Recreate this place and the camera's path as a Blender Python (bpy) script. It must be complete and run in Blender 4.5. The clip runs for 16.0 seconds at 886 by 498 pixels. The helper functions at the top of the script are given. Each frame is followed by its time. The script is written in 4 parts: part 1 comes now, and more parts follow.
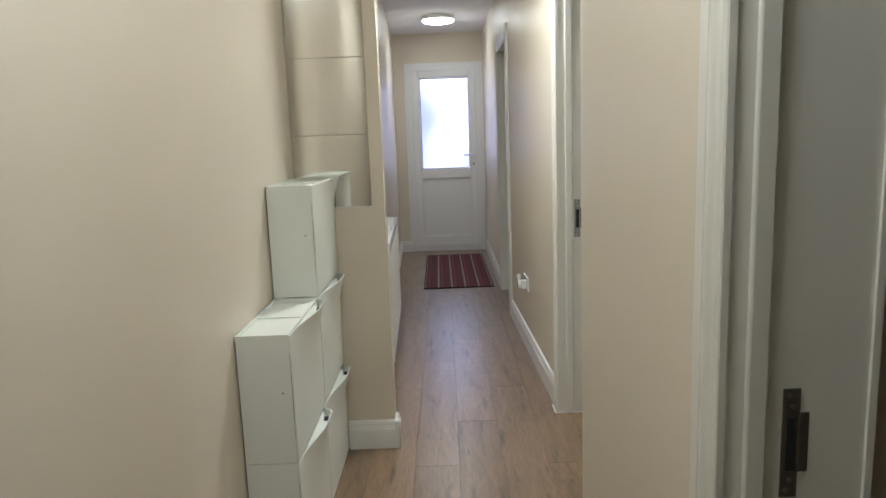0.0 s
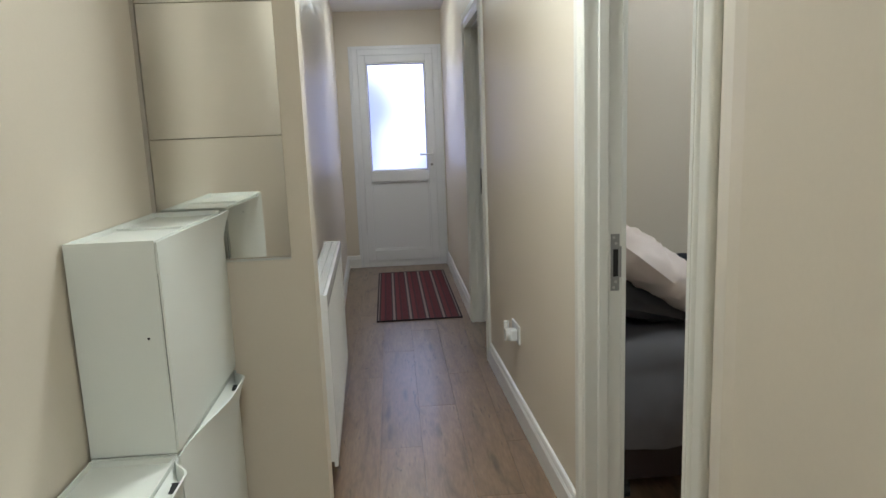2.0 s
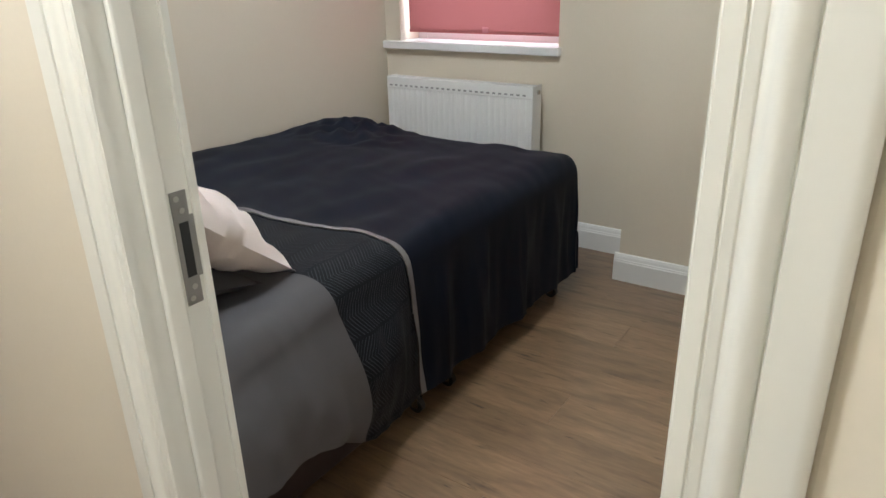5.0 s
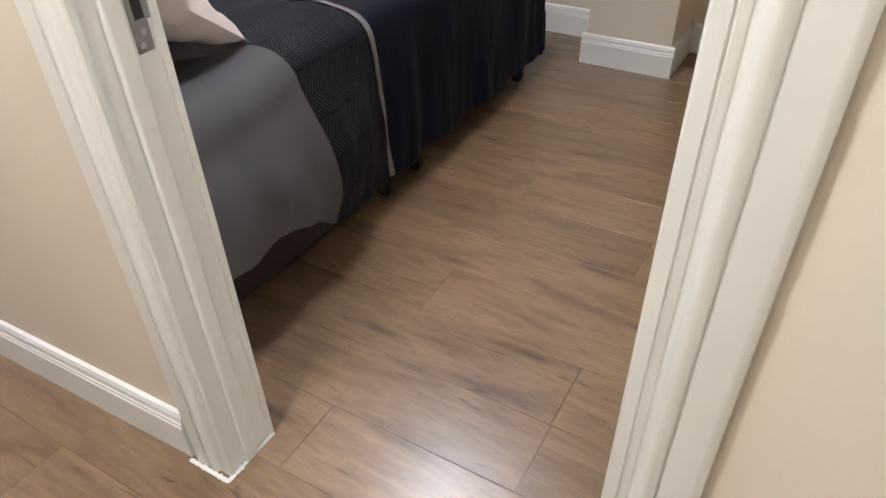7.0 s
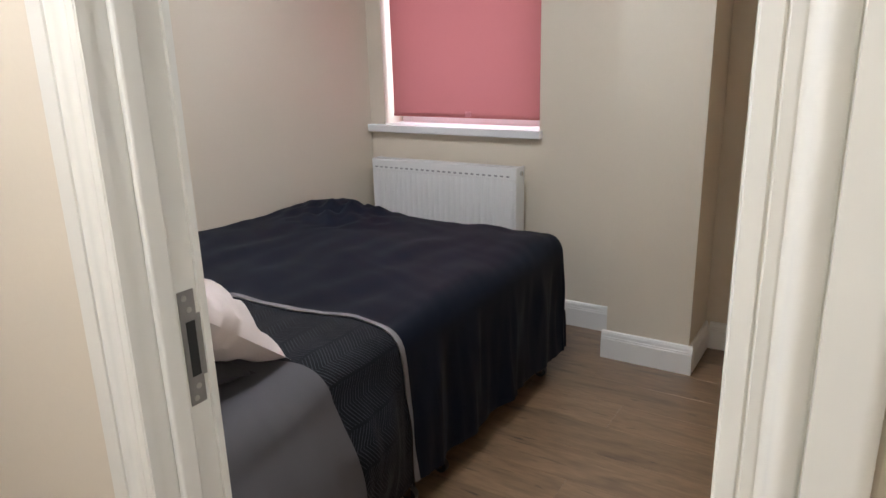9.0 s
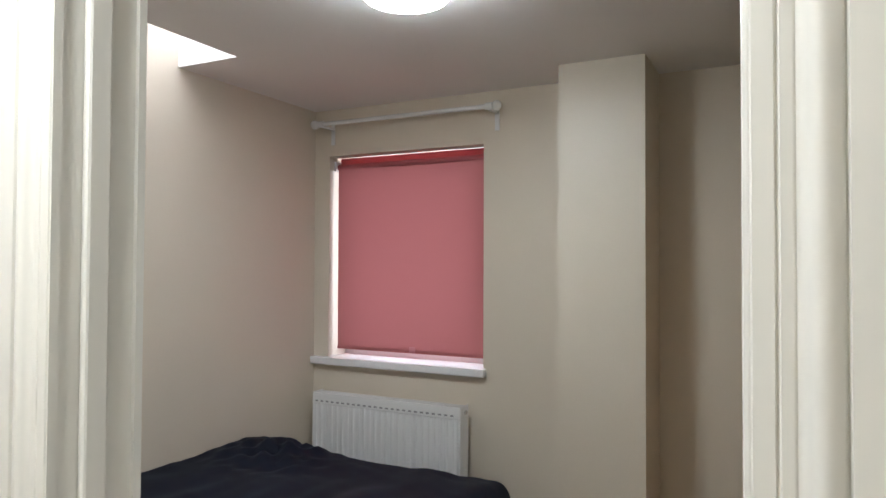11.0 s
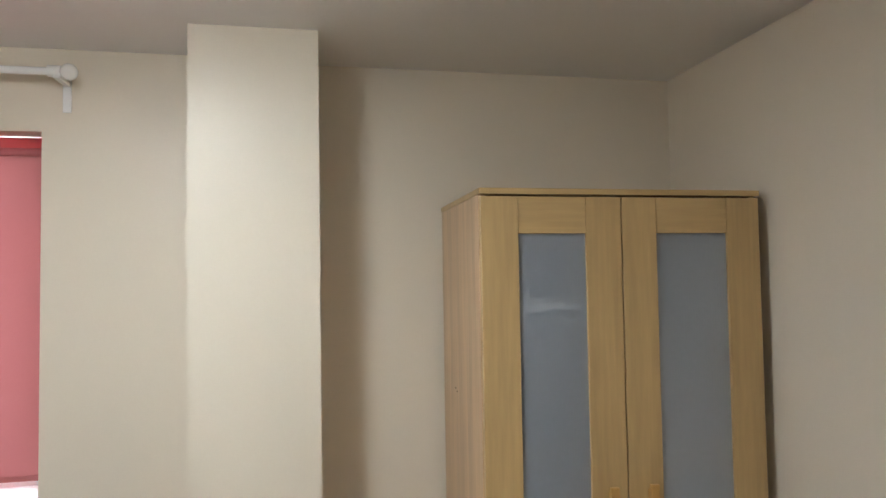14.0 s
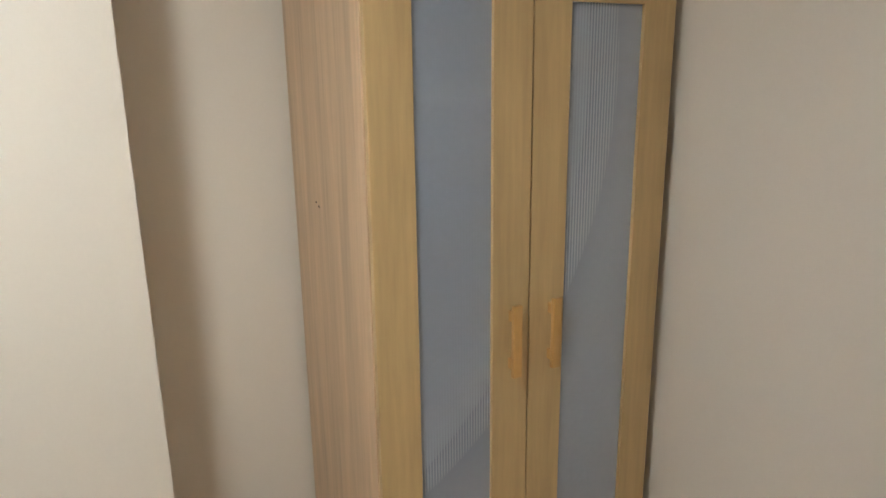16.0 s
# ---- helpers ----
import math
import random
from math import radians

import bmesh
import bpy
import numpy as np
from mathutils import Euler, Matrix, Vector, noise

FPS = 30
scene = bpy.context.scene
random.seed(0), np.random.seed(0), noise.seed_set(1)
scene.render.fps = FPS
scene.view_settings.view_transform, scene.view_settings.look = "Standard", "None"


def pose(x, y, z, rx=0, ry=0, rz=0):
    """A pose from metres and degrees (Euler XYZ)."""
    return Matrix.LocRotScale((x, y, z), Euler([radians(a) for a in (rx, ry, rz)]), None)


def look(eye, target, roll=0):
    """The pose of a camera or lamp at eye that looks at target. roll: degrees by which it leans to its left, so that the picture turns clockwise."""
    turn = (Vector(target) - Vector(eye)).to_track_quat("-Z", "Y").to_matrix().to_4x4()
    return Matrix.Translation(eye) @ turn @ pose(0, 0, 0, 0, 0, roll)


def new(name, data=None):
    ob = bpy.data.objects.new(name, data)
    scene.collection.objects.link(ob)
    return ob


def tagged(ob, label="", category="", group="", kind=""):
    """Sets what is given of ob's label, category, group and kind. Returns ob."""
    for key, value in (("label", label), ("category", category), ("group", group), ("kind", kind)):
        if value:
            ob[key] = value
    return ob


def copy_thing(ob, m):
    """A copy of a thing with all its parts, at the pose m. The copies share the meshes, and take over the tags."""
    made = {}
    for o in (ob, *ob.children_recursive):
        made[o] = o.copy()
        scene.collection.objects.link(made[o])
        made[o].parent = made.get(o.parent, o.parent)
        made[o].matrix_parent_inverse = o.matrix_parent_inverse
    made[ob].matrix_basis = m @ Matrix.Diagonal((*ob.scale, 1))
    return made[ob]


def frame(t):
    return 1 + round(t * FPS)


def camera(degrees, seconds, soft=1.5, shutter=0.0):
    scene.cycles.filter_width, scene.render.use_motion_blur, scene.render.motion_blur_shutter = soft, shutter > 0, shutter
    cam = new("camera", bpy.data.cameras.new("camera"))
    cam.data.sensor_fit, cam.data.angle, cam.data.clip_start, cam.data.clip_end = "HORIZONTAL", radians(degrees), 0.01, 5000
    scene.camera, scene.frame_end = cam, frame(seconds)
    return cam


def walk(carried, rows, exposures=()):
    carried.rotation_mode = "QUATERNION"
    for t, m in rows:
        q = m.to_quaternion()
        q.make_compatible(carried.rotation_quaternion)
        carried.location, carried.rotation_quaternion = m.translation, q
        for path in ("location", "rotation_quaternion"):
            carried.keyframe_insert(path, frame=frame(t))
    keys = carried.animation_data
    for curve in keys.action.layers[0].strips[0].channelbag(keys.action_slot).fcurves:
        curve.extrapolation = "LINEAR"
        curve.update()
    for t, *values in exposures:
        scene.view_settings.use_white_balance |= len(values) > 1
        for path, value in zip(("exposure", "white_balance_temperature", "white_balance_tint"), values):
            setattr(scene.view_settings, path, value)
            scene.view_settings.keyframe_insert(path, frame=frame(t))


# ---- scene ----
cam = camera(65.9, 16.0)
PATH = [
    (0, (-0.506, 0.117, 1.309), (-0.521, 2.091, 0.983), -2.1),
    (0.5, (-0.491, 0.418, 1.315), (-0.514, 2.394, 1.006), -2.6),
    (1, (-0.504, 0.688, 1.316), (-0.533, 2.665, 1.013), -2.1),
    (1.5, (-0.555, 0.988, 1.335), (-0.532, 2.964, 1.028), -2.1),
    (2, (-0.554, 1.253, 1.33), (-0.422, 3.218, 0.982), -2.2),
    (2.5, (-0.537, 1.55, 1.316), (-0.151, 3.473, 0.926), -2.6),
    (3, (-0.54, 1.864, 1.297), (0.288, 3.63, 0.852), -1.5),
    (3.5, (-0.455, 2.122, 1.275), (0.668, 3.698, 0.768), 0.4),
    (3.7, (-0.430, 2.190, 1.288), (0.784, 3.675, 0.727), 0.3),
    (5.8, (-0.462, 2.407, 1.24), (1.098, 3.254, 0.319), -0.4),
    (6, (-0.458, 2.414, 1.211), (1.036, 3.242, 0.172), -0.5),
    (6.5, (-0.473, 2.406, 1.174), (0.894, 3.207, -0.047), -1.1),
    (7, (-0.474, 2.405, 1.179), (0.878, 3.215, -0.051), -1.4),
    (7.5, (-0.463, 2.409, 1.201), (0.955, 3.263, 0.078), -1.1),
    (8, (-0.472, 2.397, 1.239), (1.016, 3.329, 0.281), -1.5),
    (8.5, (-0.468, 2.413, 1.274), (1.095, 3.401, 0.512), -1.6),
    (9, (-0.473, 2.412, 1.311), (1.148, 3.444, 0.757), -1.5),
    (9.5, (-0.478, 2.41, 1.344), (1.183, 3.463, 0.982), -1.2),
    (10, (-0.482, 2.394, 1.374), (1.206, 3.45, 1.188), -1.3),
    (10.2, (-0.494, 2.401, 1.375), (1.205, 3.452, 1.269), -0.9),
    (12.3, (-0.319, 2.675, 1.562), (1.584, 3.279, 1.67), -1.3),
    (12.5, (-0.247, 2.726, 1.549), (1.678, 3.262, 1.622), -1.7),
    (13, (-0.027, 2.821, 1.561), (1.947, 3.138, 1.609), -2.1),
    (13.5, (0.151, 2.935, 1.549), (2.147, 2.836, 1.624), -0.6),
    (14, (0.316, 2.991, 1.565), (2.275, 2.6, 1.652), -0.9),
    (14.5, (0.536, 2.942, 1.59), (2.48, 2.482, 1.68), -1.8),
    (15, (0.702, 2.935, 1.583), (2.608, 2.329, 1.604), -1.8),
    (15.5, (0.771, 2.996, 1.553), (2.593, 2.197, 1.34), -1.8),
    (16, (0.786, 3.066, 1.534), (2.484, 2.135, 1.033), -0.8),
]
EXPOSURES = [(0, -0.15, 6200, 3), (0.5, -0.32, 6100, 2), (1.5, -0.32, 6100, 2), (2.5, -0.2, 6050, 0), (3.7, 0.05, 6100, -1), (5.8, 0.55, 6200, 10), (6.5, 0.65, 6200, 12), (7.2, 0.62, 6200, 12), (8.5, 0.4, 6150, 12), (9.5, 0.05, 6150, 11), (10.2, -0.15, 6150, 10), (12.3, 0.1, 5950, 3), (13.2, 0.3, 6050, 5), (14.5, 0.68, 6250, 8), (16, 0.75, 6250, 9)]
walk(cam, [(t, look(e, g, r)) for t, e, g, r in PATH], EXPOSURES)

# ---- light ----
world = bpy.data.worlds.new("sky")
scene.world = world
world.use_nodes = True
wn = world.node_tree.nodes
sky = wn.new("ShaderNodeTexSky")
sky.sky_type = 'NISHITA'
sky.sun_disc = False
sky.sun_elevation, sky.sun_rotation = radians(40), radians(200)
world.node_tree.links.new(sky.outputs[0], wn["Background"].inputs[0])
wn["Background"].inputs[1].default_value = 0.08


def area(name, m, sx, sy, watts, colour):
    d = bpy.data.lights.new(name, 'AREA')
    d.shape, d.size, d.size_y, d.energy, d.color = 'RECTANGLE', sx, sy, watts, colour
    ob = new(name, d)
    ob.matrix_world = m
    return ob


area("daylight_window", look((2.80, 4.21, 1.49), (0, 4.21, 1.49)), 0.86, 1.07, 15, (0.93, 0.93, 1.0))
area("daylight_skylight", look((1.05, 4.60, 2.72), (1.05, 4.595, 0)), 0.98, 0.30, 9, (0.95, 0.94, 1.0))

# ---- materials ----


def mat(name, colour, rough=0.5, metal=0.0, var=0.06, scale=3.0, fine=60.0, bump=0.0, coat=0.0, spec=0.5, stretch=(1, 1, 1), transmission=0.0, sheen=0.0, gloss_var=0.03):
    m = bpy.data.materials.new(name)
    m.use_nodes = True
    n, l = m.node_tree.nodes, m.node_tree.links
    b = n["Principled BSDF"]
    b.inputs["Roughness"].default_value, b.inputs["Metallic"].default_value = rough, metal
    b.inputs["Coat Weight"].default_value, b.inputs["Specular IOR Level"].default_value = coat, spec
    b.inputs["Transmission Weight"].default_value = transmission
    b.inputs["Sheen Weight"].default_value = sheen
    tc, mp = n.new("ShaderNodeTexCoord"), n.new("ShaderNodeMapping")
    mp.inputs["Scale"].default_value = stretch
    l.new(tc.outputs["Object"], mp.inputs[0])
    big, small = n.new("ShaderNodeTexNoise"), n.new("ShaderNodeTexNoise")
    for t, s in ((big, scale), (small, fine)):
        t.inputs["Scale"].default_value, t.inputs["Detail"].default_value = s, 4
        l.new(mp.outputs[0], t.inputs["Vector"])
    add = n.new("ShaderNodeMath")
    add.operation = 'MULTIPLY_ADD'
    add.inputs[1].default_value = 0.6
    l.new(big.outputs["Fac"], add.inputs[0])
    half = n.new("ShaderNodeMath")
    half.operation = 'MULTIPLY'
    half.inputs[1].default_value = 0.4
    l.new(small.outputs["Fac"], half.inputs[0])
    l.new(half.outputs[0], add.inputs[2])
    ramp = n.new("ShaderNodeValToRGB")
    ramp.color_ramp.elements[0].position, ramp.color_ramp.elements[1].position = 0.3, 0.7
    ramp.color_ramp.elements[0].color = (*[c * (1 - var) for c in colour], 1)
    ramp.color_ramp.elements[1].color = (*[min(1, c * (1 + var)) for c in colour], 1)
    l.new(add.outputs[0], ramp.inputs[0])
    l.new(ramp.outputs[0], b.inputs["Base Color"])
    rr = n.new("ShaderNodeMapRange")
    rr.inputs["To Min"].default_value, rr.inputs["To Max"].default_value = max(0.01, rough - gloss_var), min(1, rough + gloss_var)
    l.new(big.outputs["Fac"], rr.inputs["Value"])
    l.new(rr.outputs[0], b.inputs["Roughness"])
    if bump:
        bp = n.new("ShaderNodeBump")
        bp.inputs["Strength"].default_value, bp.inputs["Distance"].default_value = bump, 0.002
        l.new(small.outputs["Fac"], bp.inputs["Height"])
        l.new(bp.outputs[0], b.inputs["Normal"])
    return m


def emitter(name, colour, strength):
    m = bpy.data.materials.new(name)
    m.use_nodes = True
    b = m.node_tree.nodes["Principled BSDF"]
    b.inputs["Base Color"].default_value = (0.9, 0.9, 0.9, 1)
    b.inputs["Emission Color"].default_value, b.inputs["Emission Strength"].default_value = (*colour, 1), strength
    return m


def wood_planks(name):
    """Brown oak laminate: long grain along y, darker knots, tone differing from plank to plank."""
    m = bpy.data.materials.new(name)
    m.use_nodes = True
    n, l = m.node_tree.nodes, m.node_tree.links
    b = n["Principled BSDF"]
    b.inputs["Coat Weight"].default_value, b.inputs["Coat Roughness"].default_value = 0.65, 0.27
    info, tc = n.new("ShaderNodeObjectInfo"), n.new("ShaderNodeTexCoord")
    mul = n.new("ShaderNodeMath")
    mul.operation = 'MULTIPLY'
    mul.inputs[1].default_value = 37.0
    l.new(info.outputs["Random"], mul.inputs[0])
    comb = n.new("ShaderNodeCombineXYZ")
    l.new(mul.outputs[0], comb.inputs[0])
    l.new(mul.outputs[0], comb.inputs[1])
    off = n.new("ShaderNodeVectorMath")
    l.new(tc.outputs["Object"], off.inputs[0])
    l.new(comb.outputs[0], off.inputs[1])
    mp = n.new("ShaderNodeMapping")
    mp.inputs["Scale"].default_value = (15, 2.2, 1)
    l.new(off.outputs[0], mp.inputs[0])
    grain, fine, blot = n.new("ShaderNodeTexNoise"), n.new("ShaderNodeTexNoise"), n.new("ShaderNodeTexNoise")
    for t, s, d in ((grain, 1.0, 6), (fine, 7.0, 5), (blot, 0.35, 3)):
        t.inputs["Scale"].default_value, t.inputs["Detail"].default_value = s, d
        l.new(mp.outputs[0], t.inputs["Vector"])
    grain.inputs["Distortion"].default_value = 1.2
    ramp = n.new("ShaderNodeValToRGB")
    e = ramp.color_ramp.elements
    e[0].position, e[0].color = 0.2, (0.103, 0.061, 0.033, 1)
    e[1].position, e[1].color = 0.74, (0.255, 0.166, 0.096, 1)
    mid = ramp.color_ramp.elements.new(0.42)
    mid.color = (0.192, 0.119, 0.067, 1)
    l.new(grain.outputs["Fac"], ramp.inputs[0])
    mix = n.new("ShaderNodeMixRGB")
    mix.blend_type = 'OVERLAY'
    mix.inputs[0].default_value = 0.36
    l.new(ramp.outputs[0], mix.inputs[1])
    l.new(fine.outputs["Fac"], mix.inputs[2])
    tone = n.new("ShaderNodeMapRange")
    tone.inputs["To Min"].default_value, tone.inputs["To Max"].default_value = 0.86, 1.1
    l.new(info.outputs["Random"], tone.inputs["Value"])
    crack, knot = n.new("ShaderNodeTexNoise"), n.new("ShaderNodeTexVoronoi")
    crack.inputs["Scale"].default_value, crack.inputs["Detail"].default_value, crack.inputs["Distortion"].default_value = 1.7, 8, 2.2
    knot.inputs["Scale"].default_value = 0.9
    cr, kr = n.new("ShaderNodeValToRGB"), n.new("ShaderNodeValToRGB")
    for t, r, lo, hi, dark in ((crack, cr, 0.27, 0.37, 0.42), (knot, kr, 0.05, 0.22, 0.5)):
        l.new(mp.outputs[0], t.inputs["Vector"])
        l.new(t.outputs["Fac" if t is crack else "Distance"], r.inputs[0])
        r.color_ramp.elements[0].position, r.color_ramp.elements[0].color = lo, (dark, dark, dark, 1)
        r.color_ramp.elements[1].position = hi
        mul2 = n.new("ShaderNodeMixRGB")
        mul2.blend_type = 'MULTIPLY'
        mul2.inputs[0].default_value = 1
        l.new(mix.outputs[0], mul2.inputs[1])
        l.new(r.outputs[0], mul2.inputs[2])
        mix = mul2
    hsv = n.new("ShaderNodeHueSaturation")
    l.new(tone.outputs[0], hsv.inputs["Value"])
    l.new(mix.outputs[0], hsv.inputs["Color"])
    l.new(hsv.outputs[0], b.inputs["Base Color"])
    rr = n.new("ShaderNodeMapRange")
    rr.inputs["To Min"].default_value, rr.inputs["To Max"].default_value = 0.31, 0.38
    l.new(blot.outputs["Fac"], rr.inputs["Value"])
    l.new(rr.outputs[0], b.inputs["Roughness"])
    bp = n.new("ShaderNodeBump")
    bp.inputs["Strength"].default_value, bp.inputs["Distance"].default_value = 0.05, 0.0006
    l.new(fine.outputs["Fac"], bp.inputs["Height"])
    l.new(bp.outputs[0], b.inputs["Normal"])
    return m


def birch(name, along):
    """Pale birch veneer with straight streaks along one axis (0, 1 or 2)."""
    m = mat(name, (0.52, 0.36, 0.165), 0.42, var=0.15, scale=2.2, fine=9.0, bump=0.03,
            stretch=[0.7 if i == along else 9.0 for i in range(3)])
    return m


def striped_mat(name):
    """Woven mat: dark red and brown stripes with pale lines, across x."""
    m = bpy.data.materials.new(name)
    m.use_nodes = True
    n, l = m.node_tree.nodes, m.node_tree.links
    b = n["Principled BSDF"]
    b.inputs["Roughness"].default_value = 0.95
    tc, sep = n.new("ShaderNodeTexCoord"), n.new("ShaderNodeSeparateXYZ")
    l.new(tc.outputs["Object"], sep.inputs[0])
    sc = n.new("ShaderNodeMath")
    sc.operation = 'MULTIPLY'
    sc.inputs[1].default_value = 1 / 0.118
    l.new(sep.outputs[0], sc.inputs[0])
    fr = n.new("ShaderNodeMath")
    fr.operation = 'FRACT'
    l.new(sc.outputs[0], fr.inputs[0])
    ramp = n.new("ShaderNodeValToRGB")
    ramp.color_ramp.interpolation = 'CONSTANT'
    e = ramp.color_ramp.elements
    e[0].position, e[0].color = 0.0, (0.105, 0.018, 0.024, 1)
    e[1].position, e[1].color = 0.34, (0.055, 0.03, 0.032, 1)
    for p, c in ((0.42, (0.25, 0.2, 0.18, 1)), (0.56, (0.055, 0.03, 0.032, 1)), (0.66, (0.15, 0.03, 0.033, 1)), (0.88, (0.07, 0.02, 0.026, 1))):
        x = ramp.color_ramp.elements.new(p)
        x.color = c
    l.new(fr.outputs[0], ramp.inputs[0])
    no = n.new("ShaderNodeTexNoise")
    no.inputs["Scale"].default_value = 220
    mix = n.new("ShaderNodeMixRGB")
    mix.blend_type = 'OVERLAY'
    mix.inputs[0].default_value = 0.5
    l.new(ramp.outputs[0], mix.inputs[1])
    l.new(no.outputs["Fac"], mix.inputs[2])
    l.new(mix.outputs[0], b.inputs["Base Color"])
    bp = n.new("ShaderNodeBump")
    bp.inputs["Strength"].default_value, bp.inputs["Distance"].default_value = 0.6, 0.003
    l.new(no.outputs["Fac"], bp.inputs["Height"])
    l.new(bp.outputs[0], b.inputs["Normal"])
    return m


def chevron(name):
    """Charcoal cotton with thin pale zigzag stitching (uses the mesh's UV, in metres)."""
    m = bpy.data.materials.new(name)
    m.use_nodes = True
    n, l = m.node_tree.nodes, m.node_tree.links
    b = n["Principled BSDF"]
    b.inputs["Roughness"].default_value, b.inputs["Specular IOR Level"].default_value = 0.7, 0.15

    def op(kind, a, c=None):
        x = n.new("ShaderNodeMath")
        x.operation = kind
        for i, v in enumerate((a, c)):
            if v is None:
                continue
            if isinstance(v, (int, float)):
                x.inputs[i].default_value = v
            else:
                l.new(v, x.inputs[i])
        return x.outputs[0]
    uv, sep = n.new("ShaderNodeUVMap"), n.new("ShaderNodeSeparateXYZ")
    l.new(uv.outputs[0], sep.inputs[0])
    u, v = sep.outputs[0], sep.outputs[1]
    tri = op('PINGPONG', v, 0.055)
    row = op('MULTIPLY', op('ADD', u, op('MULTIPLY', tri, 0.7)), 1 / 0.0105)
    cell = op('FLOOR', row)
    wob = op('FRACT', op('MULTIPLY', op('SINE', op('MULTIPLY', cell, 12.9)), 43.7))
    line = op('LESS_THAN', op('FRACT', row), op('ADD', 0.12, op('MULTIPLY', wob, 0.16)))
    gap = op('GREATER_THAN', tri, 0.004)
    fac = op('MULTIPLY', line, gap)
    mix = n.new("ShaderNodeMixRGB")
    l.new(fac, mix.inputs[0])
    mix.inputs[1].default_value, mix.inputs[2].default_value = (0.010, 0.011, 0.015, 1), (0.040, 0.043, 0.052, 1)
    l.new(mix.outputs[0], b.inputs["Base Color"])
    bp = n.new("ShaderNodeBump")
    bp.inputs["Strength"].default_value, bp.inputs["Distance"].default_value = 0.6, 0.001
    l.new(fac, bp.inputs["Height"])
    l.new(bp.outputs[0], b.inputs["Normal"])
    return m


def clear_glass(name, rough, tint=(1, 1, 1)):
    m = bpy.data.materials.new(name)
    m.use_nodes = True
    n, l = m.node_tree.nodes, m.node_tree.links
    b = n["Principled BSDF"]
    b.inputs["Base Color"].default_value = (*tint, 1)
    b.inputs["Transmission Weight"].default_value, b.inputs["Roughness"].default_value, b.inputs["IOR"].default_value = 1, rough, 1.45
    if rough > 0.1:
        no, bp = n.new("ShaderNodeTexNoise"), n.new("ShaderNodeBump")
        no.inputs["Scale"].default_value = 160
        bp.inputs["Strength"].default_value, bp.inputs["Distance"].default_value = 0.2, 0.001
        l.new(no.outputs["Fac"], bp.inputs["Height"])
        l.new(bp.outputs[0], b.inputs["Normal"])
    return m


def blind_cloth(name, through_light=0.11):
    m = bpy.data.materials.new(name)
    m.use_nodes = True
    n, l = m.node_tree.nodes, m.node_tree.links
    b, out = n["Principled BSDF"], n["Material Output"]
    b.inputs["Base Color"].default_value, b.inputs["Roughness"].default_value = (0.42, 0.115, 0.125, 1), 0.85
    tr, mix, no = n.new("ShaderNodeBsdfTranslucent"), n.new("ShaderNodeMixShader"), n.new("ShaderNodeTexNoise")
    no.inputs["Scale"].default_value = 400
    cr = n.new("ShaderNodeValToRGB")
    cr.color_ramp.elements[0].color, cr.color_ramp.elements[1].color = (0.37, 0.122, 0.122, 1), (0.44, 0.152, 0.152, 1)
    l.new(no.outputs["Fac"], cr.inputs[0])
    l.new(cr.outputs[0], tr.inputs[0])
    l.new(cr.outputs[0], b.inputs["Base Color"])
    mix.inputs[0].default_value = through_light
    l.new(b.outputs[0], mix.inputs[1])
    l.new(tr.outputs[0], mix.inputs[2])
    l.new(mix.outputs[0], out.inputs[0])
    return m


CREAM = mat("cream_wall_paint", (0.705, 0.633, 0.526), 0.42, var=0.02, scale=1.5, fine=140, bump=0.06, spec=0.4)
CEIL = mat("white_ceiling_paint", (0.80, 0.78, 0.76), 0.8, var=0.02, scale=2, fine=120, bump=0.05)
TRIM = mat("white_gloss_trim", (0.76, 0.745, 0.69), 0.3, var=0.008, scale=2, fine=30, gloss_var=0.0)
SKIRT = mat("white_skirting_paint", (0.79, 0.78, 0.76), 0.32, var=0.008, scale=2, fine=30, gloss_var=0.0)
UPVC = mat("white_upvc", (0.80, 0.80, 0.81), 0.25, var=0.01)
WHITE = mat("white_enamel", (0.80, 0.80, 0.79), 0.25, var=0.01)
GRILLE = mat("grille_shadow_steel", (0.30, 0.30, 0.30), 0.5)
PLASTIC = mat("white_cabinet_plastic", (0.76, 0.78, 0.73), 0.38, var=0.015, scale=3, fine=200, bump=0.03)
DARK = mat("dark_gap", (0.02, 0.02, 0.02), 0.8)
STEEL = mat("satin_steel", (0.33, 0.32, 0.31), 0.38, metal=1.0, var=0.1, fine=90)
SCREW = mat("screw_steel", (0.5, 0.48, 0.45), 0.3, metal=1.0)
PANEL = mat("mirror_silvering", (0.80, 0.80, 0.77), 0.02, var=0.01, metal=1.0, gloss_var=0.0)
PLANK = wood_planks("brown_oak_laminate")
UNDER = mat("floor_underlay", (0.03, 0.02, 0.015), 0.9)
MAT = striped_mat("striped_red_mat")
MATEDGE = mat("black_mat_binding", (0.03, 0.02, 0.025), 0.9)
BIRCH_Z, BIRCH_Y, BIRCH_X = birch("birch_upright", 2), birch("birch_across", 1), birch("birch_deep", 0)
# birch darkened in its colour, for the shade inside the wardrobe
BIRCH_SHADED = mat("birch_shaded_inside", (0.38, 0.23, 0.09), 0.5)
HANDLE = mat("beech_handle", (0.56, 0.32, 0.10), 0.35, var=0.12, stretch=(8, 8, 1))
NAVY = mat("navy_cotton", (0.0052, 0.0078, 0.0165), 0.58, var=0.12, scale=5, fine=500, bump=0.08, spec=0.13)
GREYC = mat("grey_cotton", (0.115, 0.109, 0.118), 0.65, var=0.06, scale=5, fine=500, bump=0.08, spec=0.2)
